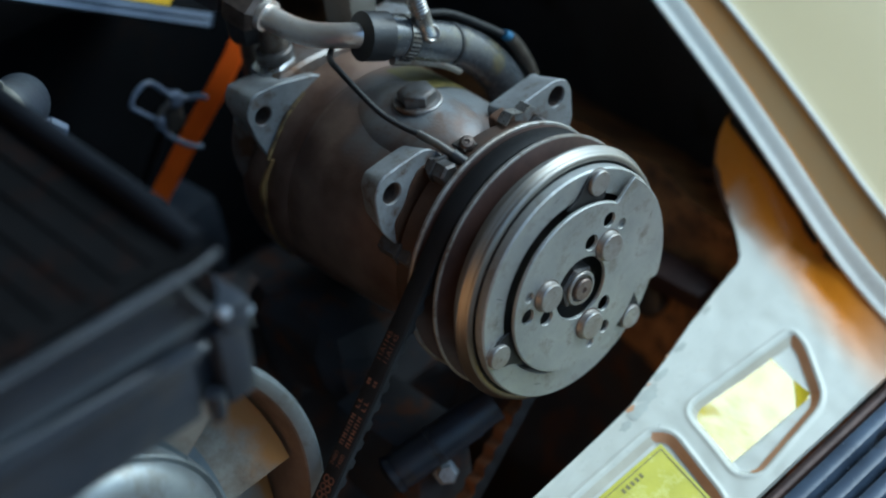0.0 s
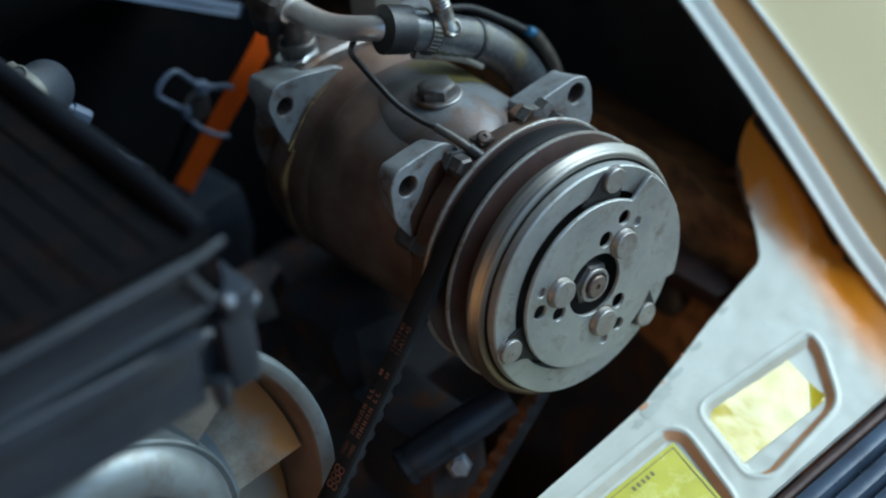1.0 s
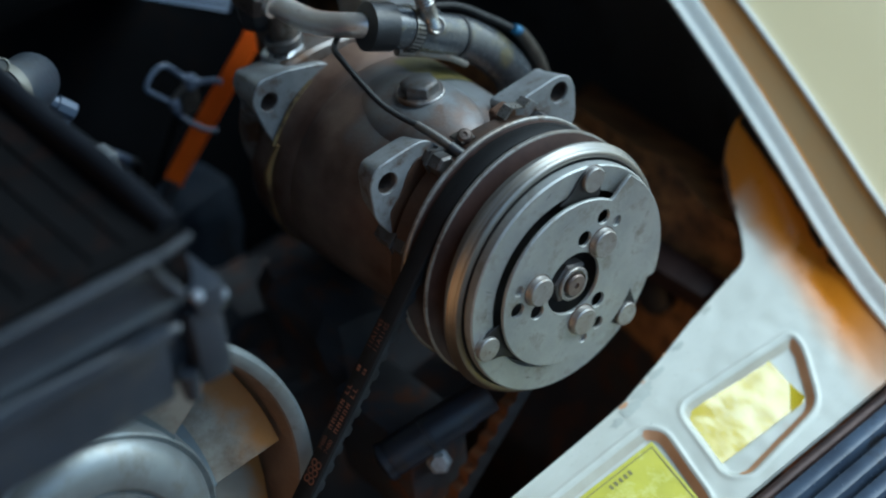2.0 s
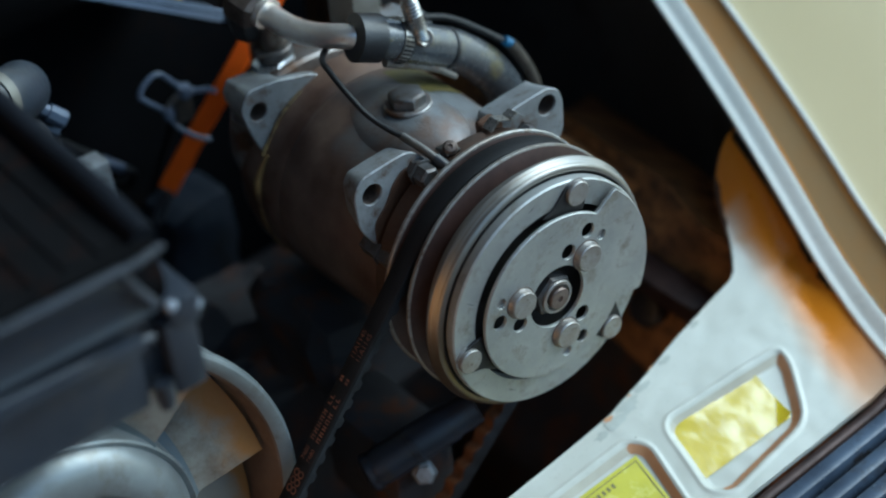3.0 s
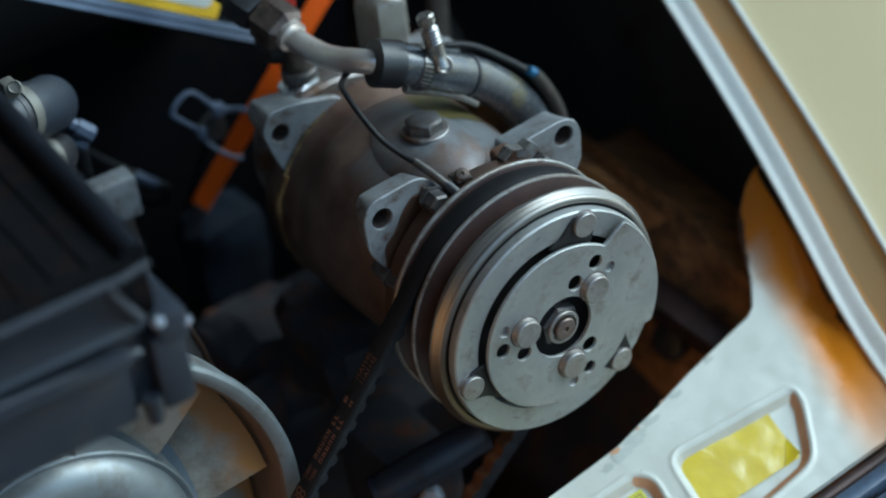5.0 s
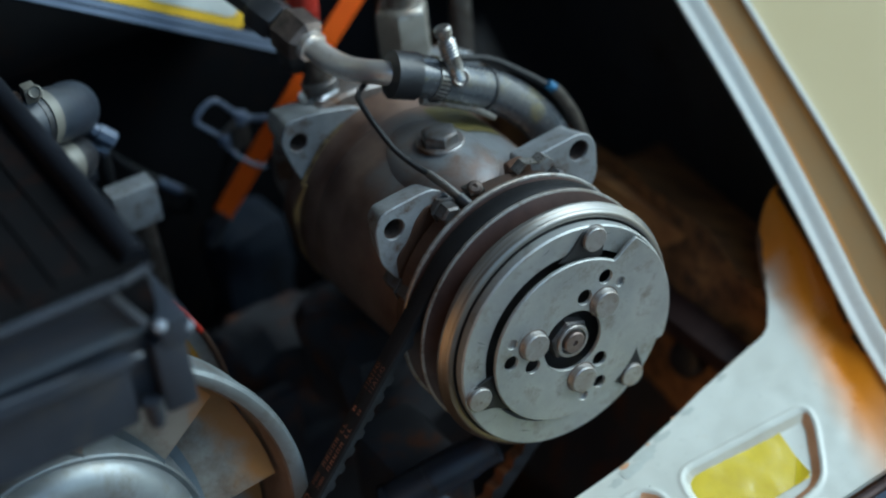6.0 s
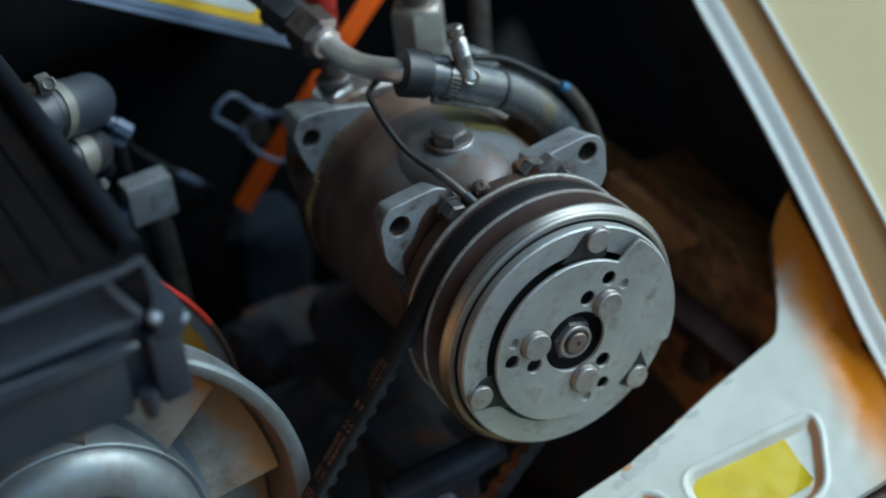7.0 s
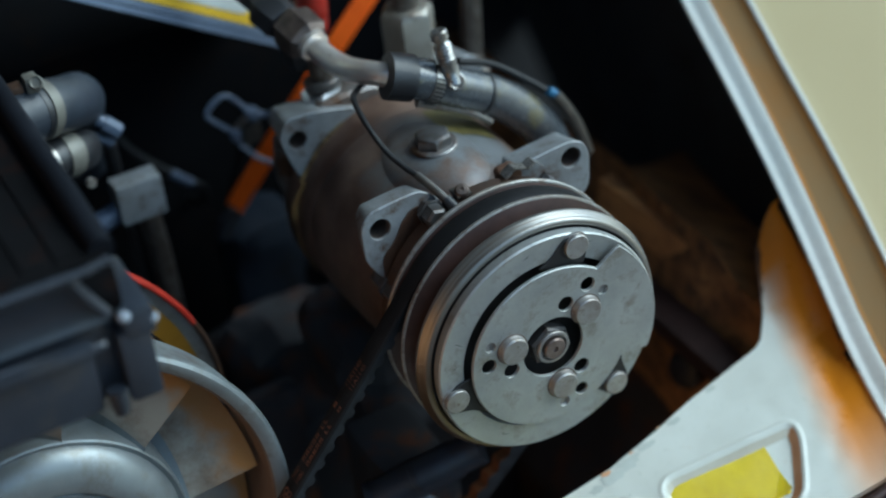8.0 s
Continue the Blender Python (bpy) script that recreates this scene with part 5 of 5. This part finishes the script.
part("pipe", tube([(-73, 273.6, -28.5), (-66, 276, -36), (-60, 300, -60), (-58, 336, -80)], 2.4, 12), M_WIRE, harness)

# ---- connector clip, orange strap, fuse box ----
clip = thing("wire_clip", "grey translucent plastic wire clip in the dark bay", "clip")
part("loop", tube([(-39, 255, 17), (-41, 256, 18.5), (-47, 256, 26.5), (-50.8, 256, 28.6), (-55, 256, 27.6), (-59.6, 256, 24.6), (-62, 256, 20.4), (-60, 256, 16.8), (-52.6, 256, 8.7), (-48.5, 256, 4.4), (-47, 255.5, 1)], 1.45, 12), M_CLIP, clip)
part("arm", tube([(-41, 255.5, 18.5), (-36, 255, 14.3), (-31, 252, 11.5), (-27, 248, 12), (-24, 244, 11.5)], 1.6, 12), M_CLIP, clip)
part("arm", tube([(-48.5, 256, 4.6), (-46.8, 255, -2.5), (-44, 252, -7), (-39.5, 248, -11.5), (-35, 246, -14.5), (-31.5, 245, -16)], 1.45, 12), M_CLIP, clip)
part("bridge", tube([(-49, 255, 7), (-43, 254, 12), (-38.5, 254, 16)], 1.3, 10), M_BOLT, clip)
part("knuckle", box(-41, -34, 250, 256, 10, 17.5, 1.8), M_CLIP, clip)
part("knuckle", box(-51.5, -45.5, 252, 257, 0.5, 7.5, 1.8), M_CLIP, clip)
part("latch", box(-44, -33, 254, 262, -6, 8, 2), M_GREASE, clip)
part("stem", tube([(-40, 261, -3), (-41, 274, -22), (-42, 298, -60), (-42, 310, -80)], 2.6, 10), M_WIRE, clip)


def strap():
    """A flat strap with rounded edges, swept upwards."""
    bm = bmesh.new()
    rows = []
    for q in spline([(-54, 265.5, -49), (-30, 256.5, -14), (-10, 248, 15), (15, 247, 42), (45, 250, 68), (80, 256, 95), (115, 262, 122)], 8):
        side = Vector((0.47, -0.69, -0.55)).normalized()
        nrm = Vector((-0.22, -0.66, 0.67)).normalized()
        w, h = 4.7, 1.3
        rows.append([bm.verts.new(q + side * a + nrm * b) for a, b in ((-w, -h), (w, -h), (w + 0.8, 0), (w, h), (-w, h), (-w - 0.8, 0))])
    for a, b in zip(rows, rows[1:]):
        bridge(bm, a, b)
    bm.faces.new(rows[0])
    bm.faces.new(rows[-1])
    return bm


tagged(part("orange_strap", strap(), M_ORANGE), "bright orange flat plastic strap rising from the bay", "strap")

# a box whose front stands nearly upright and slopes down towards the compressor
fuse_box = thing("fuse_box", "black fuse box with pale blue rim and yellow-bordered white label", "fuse box")
FU = Vector((0.845, 0.02, -0.52)).normalized()
FV = (Vector((0.513, 0.18, 0.838)) - FU * FU.dot(Vector((0.513, 0.18, 0.838)))).normalized()
FN = FV.cross(FU)
BOX = Matrix.Translation((-24.8, 261.3, 60.5)) @ Matrix((-FU, FV, FN)).transposed().to_4x4()
BOX_OUT = -1.0 if FN.y > 0 else 1.0


def on_box(x0, x1, y0, y1, z0, z1, bevel):
    """A block on the box's front: x runs along the rim, y up the front, z out of it."""
    return box(x0, x1, y0, y1, min(z0 * BOX_OUT, z1 * BOX_OUT), max(z0 * BOX_OUT, z1 * BOX_OUT), bevel, m=BOX)


def label_ring(x0, x1, y0, y1, radius, z):
    """A flat field with rounded corners on the box's front."""
    bm = bmesh.new()
    outline = rounded([(x0, y0), (x1, y0), (x1, y1), (x0, y1)], radius, 6)
    front = [bm.verts.new(BOX @ Vector((p.x, p.y, z * BOX_OUT))) for p in outline]
    back = [bm.verts.new(BOX @ Vector((p.x, p.y, (z - 0.5) * BOX_OUT))) for p in outline]
    bridge(bm, front, back)
    bm.faces.new(front)
    bm.faces.new(back)
    return bm


part("case", on_box(-30, 190, -6.5, 80, -60, 0, 3), M_BOX, fuse_box)
rim = part("rim", on_box(-28, 191, -6.4, -1.8, -8, 1.6, 1.4), M_BOXRIM, fuse_box, "pale blue plastic rim")
part("rim_line", on_box(-26, 190, -4.4, -3.8, 1.5, 1.9, 0), M_BOX, rim)
part("label", label_ring(0, 150, 0, 74, 2.0, 0.6), M_LABELYELLOW, fuse_box, "yellow border of the label")
part("label_field", label_ring(5.6, 62, 5.0, 68, 6.0, 1.0), M_LABELWHITE, fuse_box, "white field of the label")
part("label_field", label_ring(66, 145, 5.0, 68, 4.0, 1.0), M_LABELWHITE, fuse_box, "white field of the label")
# Black block added for the bay's darkness; it also keeps light out.
part("bay_darkener", box(-340, 96, 335, 598, -322, 40, 8), M_BAYSHADE, fuse_box)

# ---- dark machinery below ----
engine = thing("engine_block", "black grimy engine block under the compressor", "engine")
part("block", lumpy(-330, 110, 198, 330, -320, -170, 12, 8, 1, 24.0), M_ENGINE, engine)
part("bracket", lumpy(-52, 60, 118, 198, -134, -66, 16, 9, 3), M_ENGINE, engine)
part("rail", box(-420, 175, 40, 90, -322, -240, 6), M_ENGINE, engine)
part("front_cover", box(-330, -60, 184, 197, -320, -120, 5), M_ENGINE, engine)
part("top_cover", lumpy(-58, -14, 262, 305, -200, -66, 12, 7, 5), M_COVER, engine, "dull blue-black engine cover")
part("manifold", lumpy(-84, -8, 212, 262, -200, -112, 16, 13, 8), M_ENGINE, engine, "rust-flecked dark manifold")
part("strap_anchor", tube([(-53, 265, -48), (-57, 267, -56), (-62, 270, -68)], 4.0, 12), M_ENGINE, engine)
starter = thing("starter_motor", "black enamelled starter motor below the pulley", "motor")
AX = Vector((0.87, -0.30, 0.37)).normalized()
part("motor_case", prism((-75, 54, -98), AX, [(-4, 6), (-3, 8), (0, 9.4), (3, 9.8), (44, 9.8), (46, 9.0), (58, 9.0)], 48), M_STARTER, starter)
part("end_cap", prism((-75, 54, -98), -AX, [(0, 10.2), (3, 10.2), (4.5, 8.5), (5.5, 5)], 48), M_STARTER, starter)
part("clamp_band", prism((-55, 47.1, -89.5), AX, [(-1.5, 9.9), (-1.3, 10.3), (1.3, 10.3), (1.5, 9.9)], 48), M_STARTER, starter)
part("bracket", box(-66, -30, 50, 112, -150, -94, 4), M_ENGINE, starter)
low = thing("bolt", "dull grey hexagon bolt on the engine", "bolt")
part("head", prism((-56, 39.5, -103), (-0.5, -0.65, 0.55), [(-3, 6.4), (-2, 6.4), (-1.9, 4.9), (4.0, 4.9), (5.0, 4.1)], 6), M_EAR, low)
part("shank", prism((-56, 39.5, -103), (0.5, 0.65, -0.55), [(0, 3.5), (30, 3.5)], 12), M_BOLT, low)
